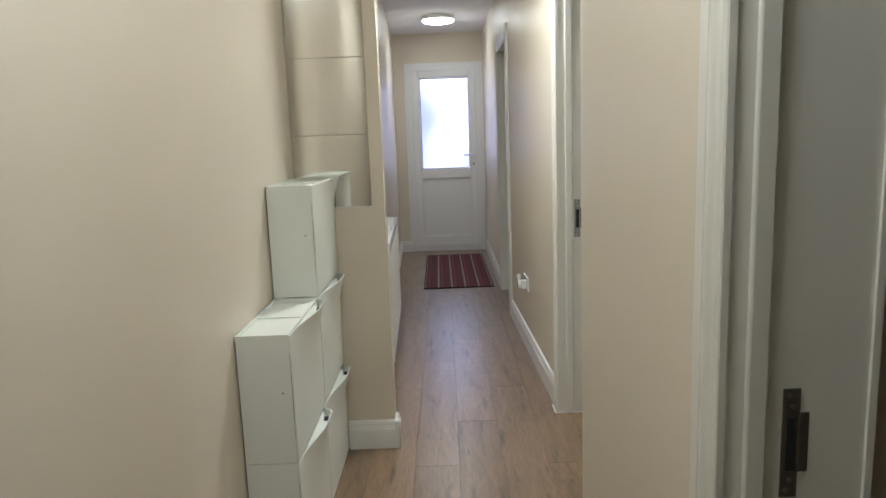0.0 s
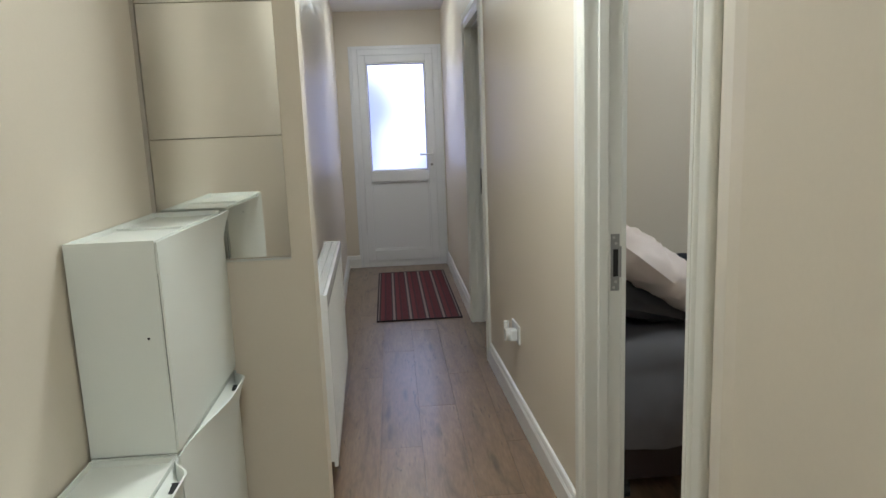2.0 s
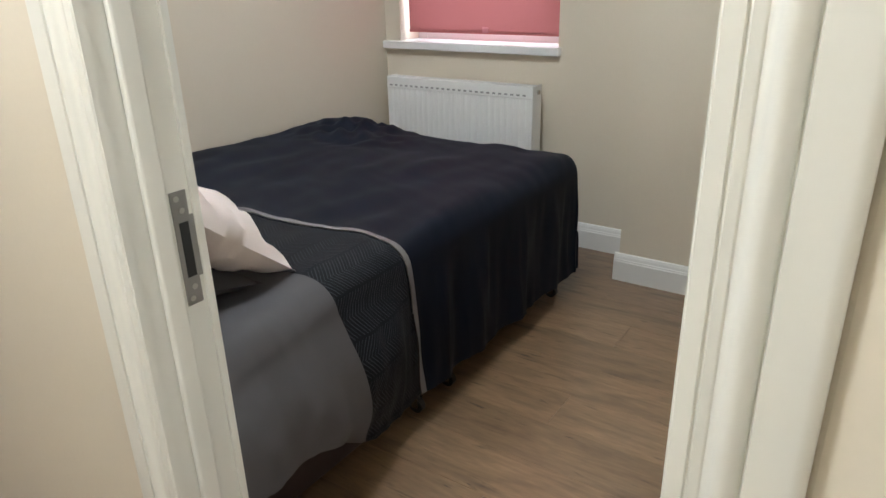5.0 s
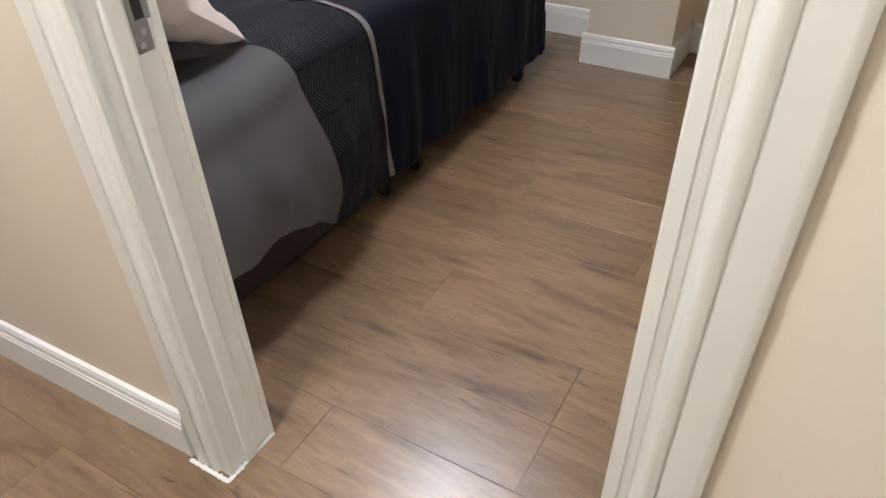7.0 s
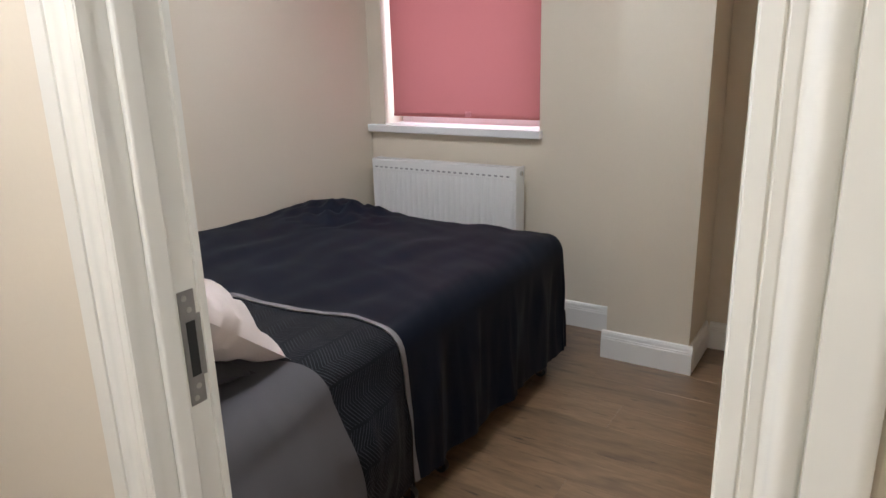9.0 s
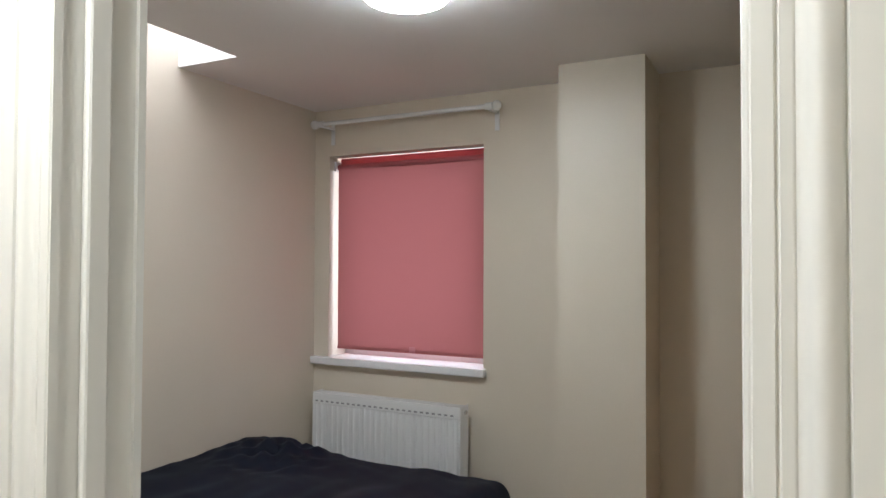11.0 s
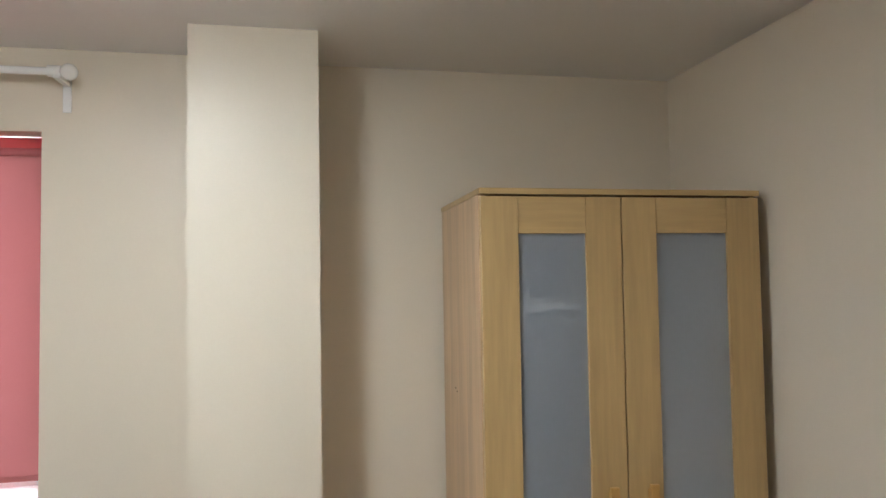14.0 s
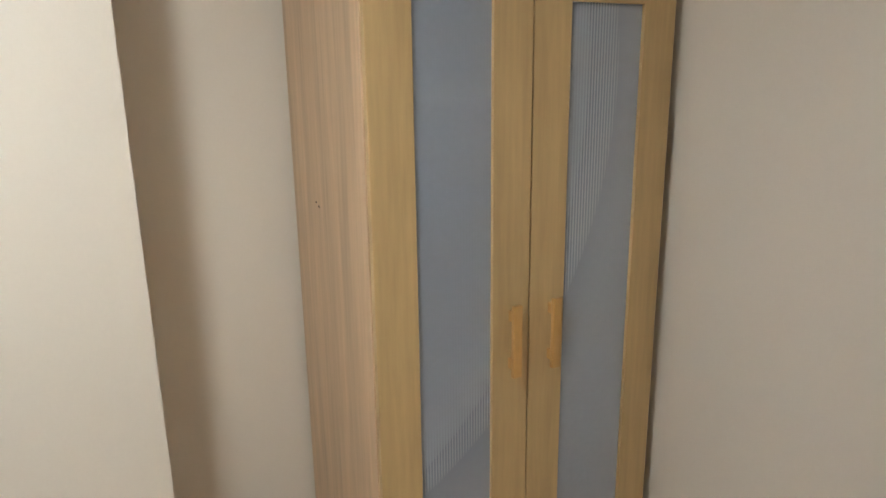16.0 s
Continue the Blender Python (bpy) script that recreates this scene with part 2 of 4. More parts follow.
PIPING = mat("grey_satin_piping", (0.20, 0.19, 0.20), 0.45)
CHEV = chevron("chevron_stitched_cotton")
DIVAN = mat("dark_brown_divan", (0.022, 0.010, 0.010), 0.7, fine=300, bump=0.2)
MATTRESS = mat("mattress_ticking", (0.5, 0.48, 0.45), 0.8)
PINK = mat("pale_pink_pillowcase", (0.76, 0.66, 0.62), 0.7, var=0.04, scale=8, fine=300, bump=0.1, sheen=0.1)
DARKPIL = mat("charcoal_pillowcase", (0.035, 0.033, 0.036), 0.75, fine=300, bump=0.1)
BLACK = mat("black_rubber", (0.012, 0.012, 0.012), 0.4)
CHROME = mat("chrome", (0.7, 0.7, 0.7), 0.15, metal=1.0)
FROST = clear_glass("frosted_glass", 0.7)
GLASS = clear_glass("window_glass", 0.0)
BLIND = blind_cloth("pink_blind_cloth")
ACRYLIC = mat("ribbed_acrylic", (0.36, 0.405, 0.47), 0.6, var=0.04, transmission=0.36, spec=0.08, gloss_var=0.0)
LAMP_BED = emitter("lamp_diffuser_bedroom", (0.94, 0.98, 1.0), 90)
LAMP_HALL = emitter("lamp_diffuser_hall", (0.97, 0.98, 0.98), 34)
LAMP_MID_ADDED = emitter("lamp_diffuser_middle_added", (0.97, 0.98, 0.98), 100)
LAMP_NEAR = emitter("lamp_diffuser_near", (0.97, 0.98, 0.98), 62)
GROUND = mat("paving", (0.25, 0.25, 0.26), 0.9, var=0.2)

# ---- mesh helpers ----


def box(bm, x0, x1, y0, y1, z0, z1, bevel=0.0):
    g = bmesh.ops.create_cube(bm, size=1)
    vs = g["verts"]
    for v in vs:
        v.co = Vector((x0 + (v.co.x + 0.5) * (x1 - x0), y0 + (v.co.y + 0.5) * (y1 - y0), z0 + (v.co.z + 0.5) * (z1 - z0)))
    if bevel:
        es = list({e for v in vs for e in v.link_edges})
        bmesh.ops.bevel(bm, geom=es, offset=bevel, segments=2, affect='EDGES', profile=0.5)
    return bm


def tube(bm, a, b, r, seg=16, r2=None):
    a, b = Vector(a), Vector(b)
    m = Matrix.Translation((a + b) / 2) @ (b - a).to_track_quat("Z", "Y").to_matrix().to_4x4()
    bmesh.ops.create_cone(bm, cap_ends=True, segments=seg, radius1=r, radius2=r if r2 is None else r2, depth=(b - a).length, matrix=m)
    return bm


def extrude(bm, profile, a, b, out):
    """Sweeps a profile of (out, up) pairs along the line a to b; out is the horizontal direction away from the wall."""
    a, b, out = Vector(a), Vector(b), Vector(out)
    rows = [[bm.verts.new(p + out * o + Vector((0, 0, u))) for o, u in profile] for p in (a, b)]
    k = len(profile)
    for i in range(k):
        j = (i + 1) % k
        bm.faces.new((rows[0][i], rows[0][j], rows[1][j], rows[1][i]))
    bm.faces.new(rows[0])
    bm.faces.new(rows[1][::-1])
    return bm


def mesh(name, bm, material, smooth=False):
    bmesh.ops.recalc_face_normals(bm, faces=bm.faces[:])
    me = bpy.data.meshes.new(name)
    bm.to_mesh(me)
    bm.free()
    me.materials.append(material)
    if smooth:
        for p in me.polygons:
            p.use_smooth = True
        me.set_sharp_from_angle(angle=radians(40))
    return me


def part(name, bm, material, parent=None, label="", smooth=False):
    ob = new(name, mesh(name, bm, material, smooth))
    ob.parent = parent
    if label:
        ob["label"] = label
    return ob


def boxes(name, material, parent, *dims, bevel=0.0, label=""):
    bm = bmesh.new()
    for d in dims:
        box(bm, *d, bevel=bevel)
    return part(name, bm, material, parent, label)


def thing(name, label, category, group="", kind=""):
    return tagged(new(name), label, category, group, kind)


def structure(ob, label, category):
    return tagged(ob, label, category, kind="structure")


# ---- plan ----
HALL_Z, BED_Z = 2.43, 2.27
DOOR_TOP = 1.96
NEAR0, NEAR1 = 0.27, 1.07      # first doorway
PROUD = -0.11                 # face of the thicker wall round the first doorway
BED0, BED1 = 2.475, 3.185      # bedroom doorway
FAR0, FAR1 = 5.05, 5.80        # last doorway
FAR_X = -0.05                  # face of the wall round the last doorway; the wall runs slightly askew up to it
END_Y = 7.94

# ---- structure ----
structure(boxes("floor", UNDER, None, (-1.25, 2.8, -1.6, 8.1, -0.12, -0.012)), "brown oak laminate floor", "floor")
def plan_prism(bm, outline, z0, z1):
    """An upright block over an outline of (x, y) corners."""
    lo, hi = [[bm.verts.new((x, y, z)) for x, y in outline] for z in (z0, z1)]
    k = len(outline)
    for a in range(k):
        bm.faces.new((lo[a], lo[(a + 1) % k], hi[(a + 1) % k], hi[a]))
    bm.faces.new(lo[::-1])
    bm.faces.new(hi)
    return bm


bm = bmesh.new()
plan_prism(bm, ((0, BED1 + 0.03), (0, 3.29), (FAR_X, 4.95), (FAR_X, FAR0 - 0.03), (0.10, FAR0 - 0.03), (0.10, BED1 + 0.03)), 0, HALL_Z)
box(bm, FAR_X, 0.10, FAR1 + 0.03, END_Y, 0, HALL_Z)
box(bm, 0, 0.10, BED0 - 0.03, BED1 + 0.03, DOOR_TOP + 0.03, HALL_Z)
box(bm, FAR_X, 0.10, FAR0 - 0.03, FAR1 + 0.03, DOOR_TOP + 0.03, HALL_Z)
structure(part("wall_hall_right", bm, CREAM), "cream satin painted hallway partition wall", "wall")
bm = bmesh.new()
box(bm, PROUD, 0.10, -1.5, NEAR0 - 0.03, 0, HALL_Z)
box(bm, PROUD, 0.10, NEAR0 - 0.03, NEAR1 + 0.03, DOOR_TOP + 0.03, HALL_Z)
plan_prism(bm, ((0.10, NEAR1 + 0.03), (PROUD, NEAR1 + 0.03), (PROUD, 2.10), (PROUD + 0.006, 2.145), (-0.004, 2.382), (0, 2.3865), (0, BED0 - 0.03), (0.10, BED0 - 0.03)), 0, HALL_Z)
structure(part("wall_hall_near_right", bm, CREAM), "thicker cream satin painted wall splayed back beside the bedroom door", "wall")
structure(boxes("wall_hall_left", CREAM, None, (-1.25, -1.12, -1.5, 2.88, 0, HALL_Z)), "cream painted wall behind the shoe cabinets", "wall")
structure(boxes("wall_back", CREAM, None, (-1.25, 1.6, -1.6, -1.5, 0, HALL_Z)), "cream painted wall closing the hallway", "wall")
# wall end with a shallow mirrored recess above a ledge
structure(boxes("wall_nib", CREAM, None, (-1.25, -0.757, 2.88, 2.96, 0, 1.035), (-0.808, -0.757, 2.88, 2.96, 1.035, HALL_Z), (-1.25, -0.808, 2.905, 2.96, 1.035, HALL_Z)),
          "cream wall end with a mirrored recess", "wall")
bm = bmesh.new()
vs = [bm.verts.new((x, y, z)) for z in (0, HALL_Z) for x, y in ((-0.885, 2.96), (-1.05, END_Y), (-1.25, END_Y), (-1.25, 2.96))]
for f in ((0, 1, 2, 3), (4, 5, 6, 7), (0, 1, 5, 4), (1, 2, 6, 5), (2, 3, 7, 6), (3, 0, 4, 7)):
    bm.faces.new([vs[i] for i in f])
structure(part("wall_hall_far_left", bm, CREAM), "cream painted hallway wall behind the radiator", "wall")
DX0, DX1, DZ = -0.90, -0.085, 2.085
structure(boxes("wall_end", CREAM, None, (-1.25, DX0, END_Y, 8.10, 0, HALL_Z), (DX1, 1.6, END_Y, 8.10, 0, HALL_Z), (DX0, DX1, END_Y, 8.10, DZ, HALL_Z)),
          "cream painted wall round the back door", "wall")
structure(boxes("ceiling_hall", CEIL, None, (-1.25, 0.05, -1.6, 8.1, HALL_Z, HALL_Z + 0.1)), "white painted hallway ceiling", "ceiling")
structure(boxes("ceiling_side_rooms", CEIL, None, (0.05, 1.7, -1.6, 1.65, HALL_Z, HALL_Z + 0.1), (0.05, 1.7, 4.9, 8.1, HALL_Z, HALL_Z + 0.1)), "white painted ceiling", "ceiling")
structure(boxes("wall_side_rooms", CREAM, None, (1.6, 1.7, -1.6, 1.6, 0, HALL_Z), (1.6, 1.7, 4.86, 8.1, 0, HALL_Z)), "cream painted side room wall", "wall")
SX0, SX1, SY0 = 0.52, 1.575, 4.43
LEFT_Y, RIGHT_Y = 4.76, 1.70
structure(boxes("ceiling_bedroom", CEIL, None, (0.10, 2.9, 1.6, SY0, BED_Z, BED_Z + 0.1), (0.10, SX0, SY0, LEFT_Y, BED_Z, BED_Z + 0.1), (SX1, 2.9, SY0, LEFT_Y, BED_Z, BED_Z + 0.1)),
          "white painted bedroom ceiling with a skylight well", "ceiling")
structure(boxes("wall_bedroom_left", CREAM, None, (0.10, 2.9, LEFT_Y, 4.86, 0, 2.66)), "cream painted bedroom wall beside the bed", "wall")
structure(boxes("wall_bedroom_right", CREAM, None, (0.10, 2.9, 1.60, RIGHT_Y, 0, HALL_Z)), "cream painted bedroom wall beside the wardrobe", "wall")
WX = 2.52
WY0, WY1, WZ0, WZ1 = 3.76, 4.665, 0.93, 2.02
structure(boxes("wall_window", CREAM, None, (WX, 2.80, 3.305, WY0, 0, BED_Z), (WX, 2.80, WY1, LEFT_Y, 0, BED_Z), (WX, 2.80, WY0, WY1, 0, WZ0), (WX, 2.80, WY0, WY1, WZ1, BED_Z)),
          "cream painted bedroom window wall", "wall")
structure(boxes("wall_alcove", CREAM, None, (2.565, 2.80, RIGHT_Y, 2.955, 0, BED_Z)), "cream painted alcove wall behind the wardrobe", "wall")
structure(boxes("wall_pier", CREAM, None, (2.245, 2.80, 2.955, 3.305, 0, BED_Z)), "cream painted projecting wall pier", "wall")
# skylight well and its pane
sk = structure(new("window_skylight"), "white framed skylight above the bed", "skylight")
boxes("well_lining", CEIL, sk, (SX0 - 0.02, SX0, SY0, LEFT_Y, BED_Z + 0.1, 2.66), (SX1, SX1 + 0.02, SY0, LEFT_Y, BED_Z + 0.1, 2.66), (SX0 - 0.02, SX1 + 0.02, SY0 - 0.02, SY0, BED_Z + 0.1, 2.66))
boxes("window_frame", UPVC, sk, (SX0 - 0.02, SX0 + 0.05, SY0, LEFT_Y, 2.66, 2.70), (SX1 - 0.05, SX1 + 0.02, SY0, LEFT_Y, 2.66, 2.70), (SX0 + 0.05, SX1 - 0.05, SY0 - 0.02, SY0 + 0.03, 2.66, 2.70), (SX0 + 0.05, SX1 - 0.05, LEFT_Y - 0.04, LEFT_Y + 0.1, 2.66, 2.70))
boxes("pane", GLASS, sk, (SX0 + 0.05, SX1 - 0.05, SY0 + 0.03, LEFT_Y - 0.04, 2.675, 2.685)).visible_shadow = False

# ---- outside ----
structure(boxes("ground", GROUND, None, (-400, 400, 8.10, 800, -0.2, -0.1), (2.80, 400, -400, 8.10, -0.2, -0.1), (-400, -1.4, -400, 8.10, -0.2, -0.1)), "grey paving outside", "ground")

back = bpy.data.materials.new("bright_daylight_backdrop")
back.use_nodes = True
bn, bk = back.node_tree.nodes, back.node_tree.links
tcn, nz, cr = bn.new("ShaderNodeTexCoord"), bn.new("ShaderNodeTexNoise"), bn.new("ShaderNodeValToRGB")
nz.inputs["Scale"].default_value, nz.inputs["Detail"].default_value = 1.7, 0
bk.new(tcn.outputs["Object"], nz.inputs["Vector"])
cr.color_ramp.elements[0].position, cr.color_ramp.elements[0].color = 0.34, (0.15, 0.17, 0.38, 1)
cr.color_ramp.elements[1].position, cr.color_ramp.elements[1].color = 0.60, (0.62, 0.63, 1.0, 1)
bk.new(nz.outputs["Fac"], cr.inputs[0])
pb = bn["Principled BSDF"]
pb.inputs["Base Color"].default_value = (0, 0, 0, 1)
bk.new(cr.outputs[0], pb.inputs["Emission Color"])
pb.inputs["Emission Strength"].default_value = 3.8
structure(boxes("backdrop", back, None, (-1.6, 0.7, 8.26, 8.28, 0.0, 3.0)), "bright hazy daylight outside the back door", "backdrop")

# ---- trim ----
SKIRT_P = [(0, 0), (0.018, 0), (0.018, 0.088), (0.0155, 0.092), (0.0155, 0.098), (0.0135, 0.1), (0.012, 0.112), (0.008, 0.121), (0, 0.124)]


def skirting(a, b, out, label="white moulded skirting board"):
    bm = bmesh.new()
    extrude(bm, SKIRT_P, (*a, 0), (*b, 0), (*out, 0))
    structure(part("baseboard", bm, SKIRT, None), label, "skirting board")


ARCH_W = 0.095
for a, b, out in (((PROUD, NEAR1 + ARCH_W + 0.005), (PROUD, 2.10), (-1, 0)), ((0, BED1 + ARCH_W + 0.005), (FAR_X, FAR0 - ARCH_W - 0.005), (-1, 0)),
                  ((FAR_X, FAR1 + ARCH_W + 0.005), (FAR_X, END_Y - 0.012), (-1, 0)), ((-1.05, END_Y), (DX0 - 0.02, END_Y), (0, -1)), ((-0.886, 2.97), (-1.05, END_Y), (1, 0)),
                  ((-1.12, -1.5), (-1.12, 1.955), (1, 0)), ((-0.955, 2.88), (-0.739, 2.88), (0, -1)), ((-0.757, 2.862), (-0.757, 2.96), (1, 0)),
                  ((2.245, 2.937), (2.245, 3.323), (-1, 0)), ((2.263, 2.955), (2.565, 2.955), (0, -1)), ((2.263, 3.305), (WX, 3.305), (0, 1)),
                  ((WX, 3.323), (WX, LEFT_Y), (-1, 0)), ((2.565, RIGHT_Y), (2.565, 2.937), (-1, 0)), ((0.1, RIGHT_Y), (2.547, RIGHT_Y), (0, 1)),
                  ((0.1, LEFT_Y), (WX - 0.018, LEFT_Y), (0, -1)), ((0.10, BED1 + ARCH_W + 0.005), (0.10, LEFT_Y - 0.018), (1, 0))):
    skirting(a, b, out)



def arch_depth(w):
    """Thickness of the moulding at w metres from the opening: a fillet, a hollow, a swelling and a flat."""
    if w < 0.0025:
        return 0.011
    if w < 0.0155:
        return 0.013
    if w < 0.018:
        return 0.0112
    if w < 0.0265:
        return 0.0125
    if w < 0.034:
        return 0.0115 + 0.0045 * ((w - 0.0265) / 0.0075) ** 2
    if w < 0.053:
        return 0.016 + 0.0055 * math.sin(math.pi * min(1, (w - 0.034) / 0.019) ** 0.8)
    if w < 0.0558:
        return 0.0135
    if w < 0.084:
        return 0.0185
    return 0.0185 - 40 * (w - 0.084) ** 2


ARCH_P = [(0.0, 0.0)] + [(k * 0.00125, arch_depth(k * 0.00125)) for k in range(76)] + [(ARCH_W, 0.0125), (ARCH_W, 0.0)]


def upright(bm, x, y, side, out, z1):
    """One moulded upright: it starts at the opening's edge y and goes away from it (side); out: off the wall."""
    rows = [[bm.verts.new((x + out * t, y + side * (w - 0.006), z)) for w, t in ARCH_P] for z in (0, z1)]
    k = len(ARCH_P)
    for i in range(k):
        bm.faces.new((rows[0][i], rows[0][(i + 1) % k], rows[1][(i + 1) % k], rows[1][i]))
    bm.faces.new(rows[0])
    bm.faces.new(rows[1])


def doorway(number, y0, y1, depth=0.104, face=0.0):
    d = structure(new("door_%d" % number), "white gloss painted door lining with moulded architrave", "door frame")
    boxes("lining", TRIM, d, (face - 0.004, depth, y0 - 0.03, y0, 0, DOOR_TOP), bevel=0.0015)
    boxes("lining", TRIM, d, (face - 0.004, depth, y1, y1 + 0.03, 0, DOOR_TOP), bevel=0.0015)
    boxes("lining_head", TRIM, d, (face - 0.004, depth, y0 - 0.03, y1 + 0.03, DOOR_TOP, DOOR_TOP + 0.03), bevel=0.0015)
    for a, b in ((y0, y0 + 0.012), (y1 - 0.012, y1)):
        boxes("door_stop", TRIM, d, (face + 0.028, face + 0.060, a, b, 0, DOOR_TOP - 0.012), bevel=0.004)
    boxes("door_stop", TRIM, d, (face + 0.028, face + 0.060, y0, y1, DOOR_TOP - 0.012, DOOR_TOP), bevel=0.003)
    for x, out in ((face, -1), (0.10, 1)):
        for y, side in ((y0, -1), (y1, 1)):
            bm = bmesh.new()
            upright(bm, x, y, side, out, DOOR_TOP + ARCH_W)
            part("architrave", bm, TRIM, d, smooth=True)
        bm = bmesh.new()
        rows = [[bm.verts.new((x + out * t, yy, DOOR_TOP - 0.006 + w)) for w, t in ARCH_P] for yy in (y0 - ARCH_W + 0.02, y1 + ARCH_W - 0.02)]
        for i in range(len(ARCH_P)):
            j = (i + 1) % len(ARCH_P)
            bm.faces.new((rows[0][i], rows[0][j], rows[1][j], rows[1][i]))
        part("architrave_head", bm, TRIM, d, smooth=True)
    return d


def strike_plate(y, z, parent, s=0.0):
    """Lock keep let into the lining that faces the doorway, with a bent lip on the room side."""
    p = boxes("strike_plate", STEEL, parent, (s + 0.068, s + 0.094, y - 0.0018, y + 0.002, z - 0.085, z + 0.085), (s + 0.094, s + 0.108, y - 0.0018, y + 0.0005, z - 0.045, z + 0.048), bevel=0.0006, label="satin steel lock strike plate")
    # no cut-out: a near-black box gives the shade of the bolt hole
    boxes("bolt_hole", DARK, p, (s + 0.075, s + 0.090, y - 0.0022, y, z - 0.042, z + 0.040))
    for dz, dx in ((0.075, s + 0.077), (0.057, s + 0.083), (-0.058, s + 0.083), (-0.075, s + 0.077)):
        bm = bmesh.new()
        tube(bm, (dx, y - 0.003, z + dz), (dx, y + 0.001, z + dz), 0.0042, 12)
        part("screw", bm, SCREW, p)


d1 = doorway(1, NEAR0, NEAR1, 0.104, PROUD)
strike_plate(NEAR1, 0.842, d1, -0.092)
d2 = doorway(2, BED0, BED1)
strike_plate(BED1, 0.922, d2)
bm = bmesh.new()
for k in range(44):
    a = k / 43
    x, y = (-0.024 + 0.13 * max(0, a - 0.45) / 0.55, BED1 + 0.10 * (1 - min(1, a / 0.45)) - 0.004)
    rr = 0.0042 + 0.003 * noise.noise((k * 0.9, 2, 3))
    bmesh.ops.create_icosphere(bm, subdivisions=1, radius=rr, matrix=Matrix.Translation((x, y - 0.002, 0.001)) @ Matrix.Diagonal((1.3, 1.3, 0.6, 1)))
part("paint_filler", bm, SKIRT, d2, "rough white filler along the foot", smooth=True)
d3 = doorway(3, FAR0, FAR1, 0.104, FAR_X)
strike_plate(FAR1, 0.97, d3, -0.05)
# bedroom door leaf, standing open into the room
leaf = tagged(new("open_door"), "white painted flush door standing open into the bedroom", "door")
boxes("leaf", TRIM, leaf, (0.005, 0.70, -0.040, 0, 0.006, 1.955), bevel=0.002)
for z in (0.25, 1.72):
    bm = bmesh.new()
    tube(bm, (0, 0.003, z - 0.045), (0, 0.003, z + 0.045), 0.006, 10)
    part("hinge", bm, STEEL, leaf)
for side in (0.0, -0.040):
    s = 1 if side == 0 else -1
    bm = bmesh.new()
    tube(bm, (0.64, side, 0.93), (0.64, side + s * 0.045, 0.93), 0.009)
    tube(bm, (0.645, side + s * 0.045, 0.93), (0.53, side + s * 0.045, 0.93), 0.009)
    part("lever_handle", bm, STEEL, leaf)
leaf.matrix_world = pose(0.108, BED0 - 0.004, 0, 0, 0, -6.5)

# ---- back door ----
ed = tagged(new("back_door"), "white upvc back door with frosted glass upper pane", "door")
Y = END_Y
boxes("door_frame", UPVC, ed, (DX0, DX0 + 0.055, Y - 0.012, Y + 0.06, 0, DZ), (DX1 - 0.055, DX1, Y - 0.012, Y + 0.06, 0, DZ), (DX0 + 0.055, DX1 - 0.055, Y - 0.012, Y + 0.06, DZ - 0.055, DZ), bevel=0.004)
boxes("threshold", UPVC, ed, (DX0 + 0.055, DX1 - 0.055, Y - 0.012, Y + 0.06, 0, 0.06), bevel=0.004)
boxes("outer_trim", UPVC, ed, (DX0 - 0.03, DX0, Y - 0.008, Y, 0, DZ + 0.03), (DX1, DX1 + 0.03, Y - 0.008, Y, 0, DZ + 0.03), (DX0, DX1, Y - 0.008, Y, DZ, DZ + 0.03), bevel=0.002)
a0, a1 = DX0 + 0.055, DX1 - 0.055
b0, b1, c0, c1 = a0 + 0.085, a1 - 0.085, 0.955, 1.945
boxes("sash", UPVC, ed, (a0, b0 - 0.015, Y - 0.025, Y + 0.04, 0.06, DZ - 0.055), (b1 + 0.015, a1, Y - 0.025, Y + 0.04, 0.06, DZ - 0.055),
      (b0 - 0.015, b1 + 0.015, Y - 0.025, Y + 0.04, c1 + 0.015, DZ - 0.055), (b0 - 0.015, b1 + 0.015, Y - 0.025, Y + 0.04, 0.84, c0 - 0.015), (b0 - 0.015, b1 + 0.015, Y - 0.025, Y + 0.04, 0.06, 0.17), bevel=0.005)
for z0, z1 in ((c0, c1), (0.185, 0.825)):
    boxes("glazing_bead", UPVC, ed, (b0 - 0.015, b0, Y - 0.016, Y + 0.02, z0 - 0.015, z1 + 0.015), (b1, b1 + 0.015, Y - 0.016, Y + 0.02, z0 - 0.015, z1 + 0.015),
          (b0, b1, Y - 0.016, Y + 0.02, z1, z1 + 0.015), (b0, b1, Y - 0.016, Y + 0.02, z0 - 0.015, z0), bevel=0.004)
boxes("gasket", DARK, ed, (b0, b1, Y - 0.006, Y + 0.002, c1 - 0.006, c1), (b0, b0 + 0.004, Y - 0.006, Y + 0.002, c0, c1 - 0.006), (b1 - 0.004, b1, Y - 0.006, Y + 0.002, c0, c1 - 0.006))
boxes("glass_pane", FROST, ed, (b0, b1, Y + 0.004, Y + 0.012, c0, c1), label="frosted glass pane").visible_shadow = False
boxes("lower_panel", UPVC, ed, (b0, b1, Y - 0.002, Y + 0.02, 0.185, 0.825), bevel=0.002)
hd = boxes("handle_plate", WHITE, ed, (a1 - 0.058, a1 - 0.028, Y - 0.034, Y - 0.025, 0.93, 1.15), bevel=0.006)
bm = bmesh.new()
tube(bm, (a1 - 0.043, Y - 0.034, 1.09), (a1 - 0.043, Y - 0.075, 1.09), 0.009)
tube(bm, (a1 - 0.036, Y - 0.075, 1.09), (a1 - 0.155, Y - 0.075, 1.09), 0.009)
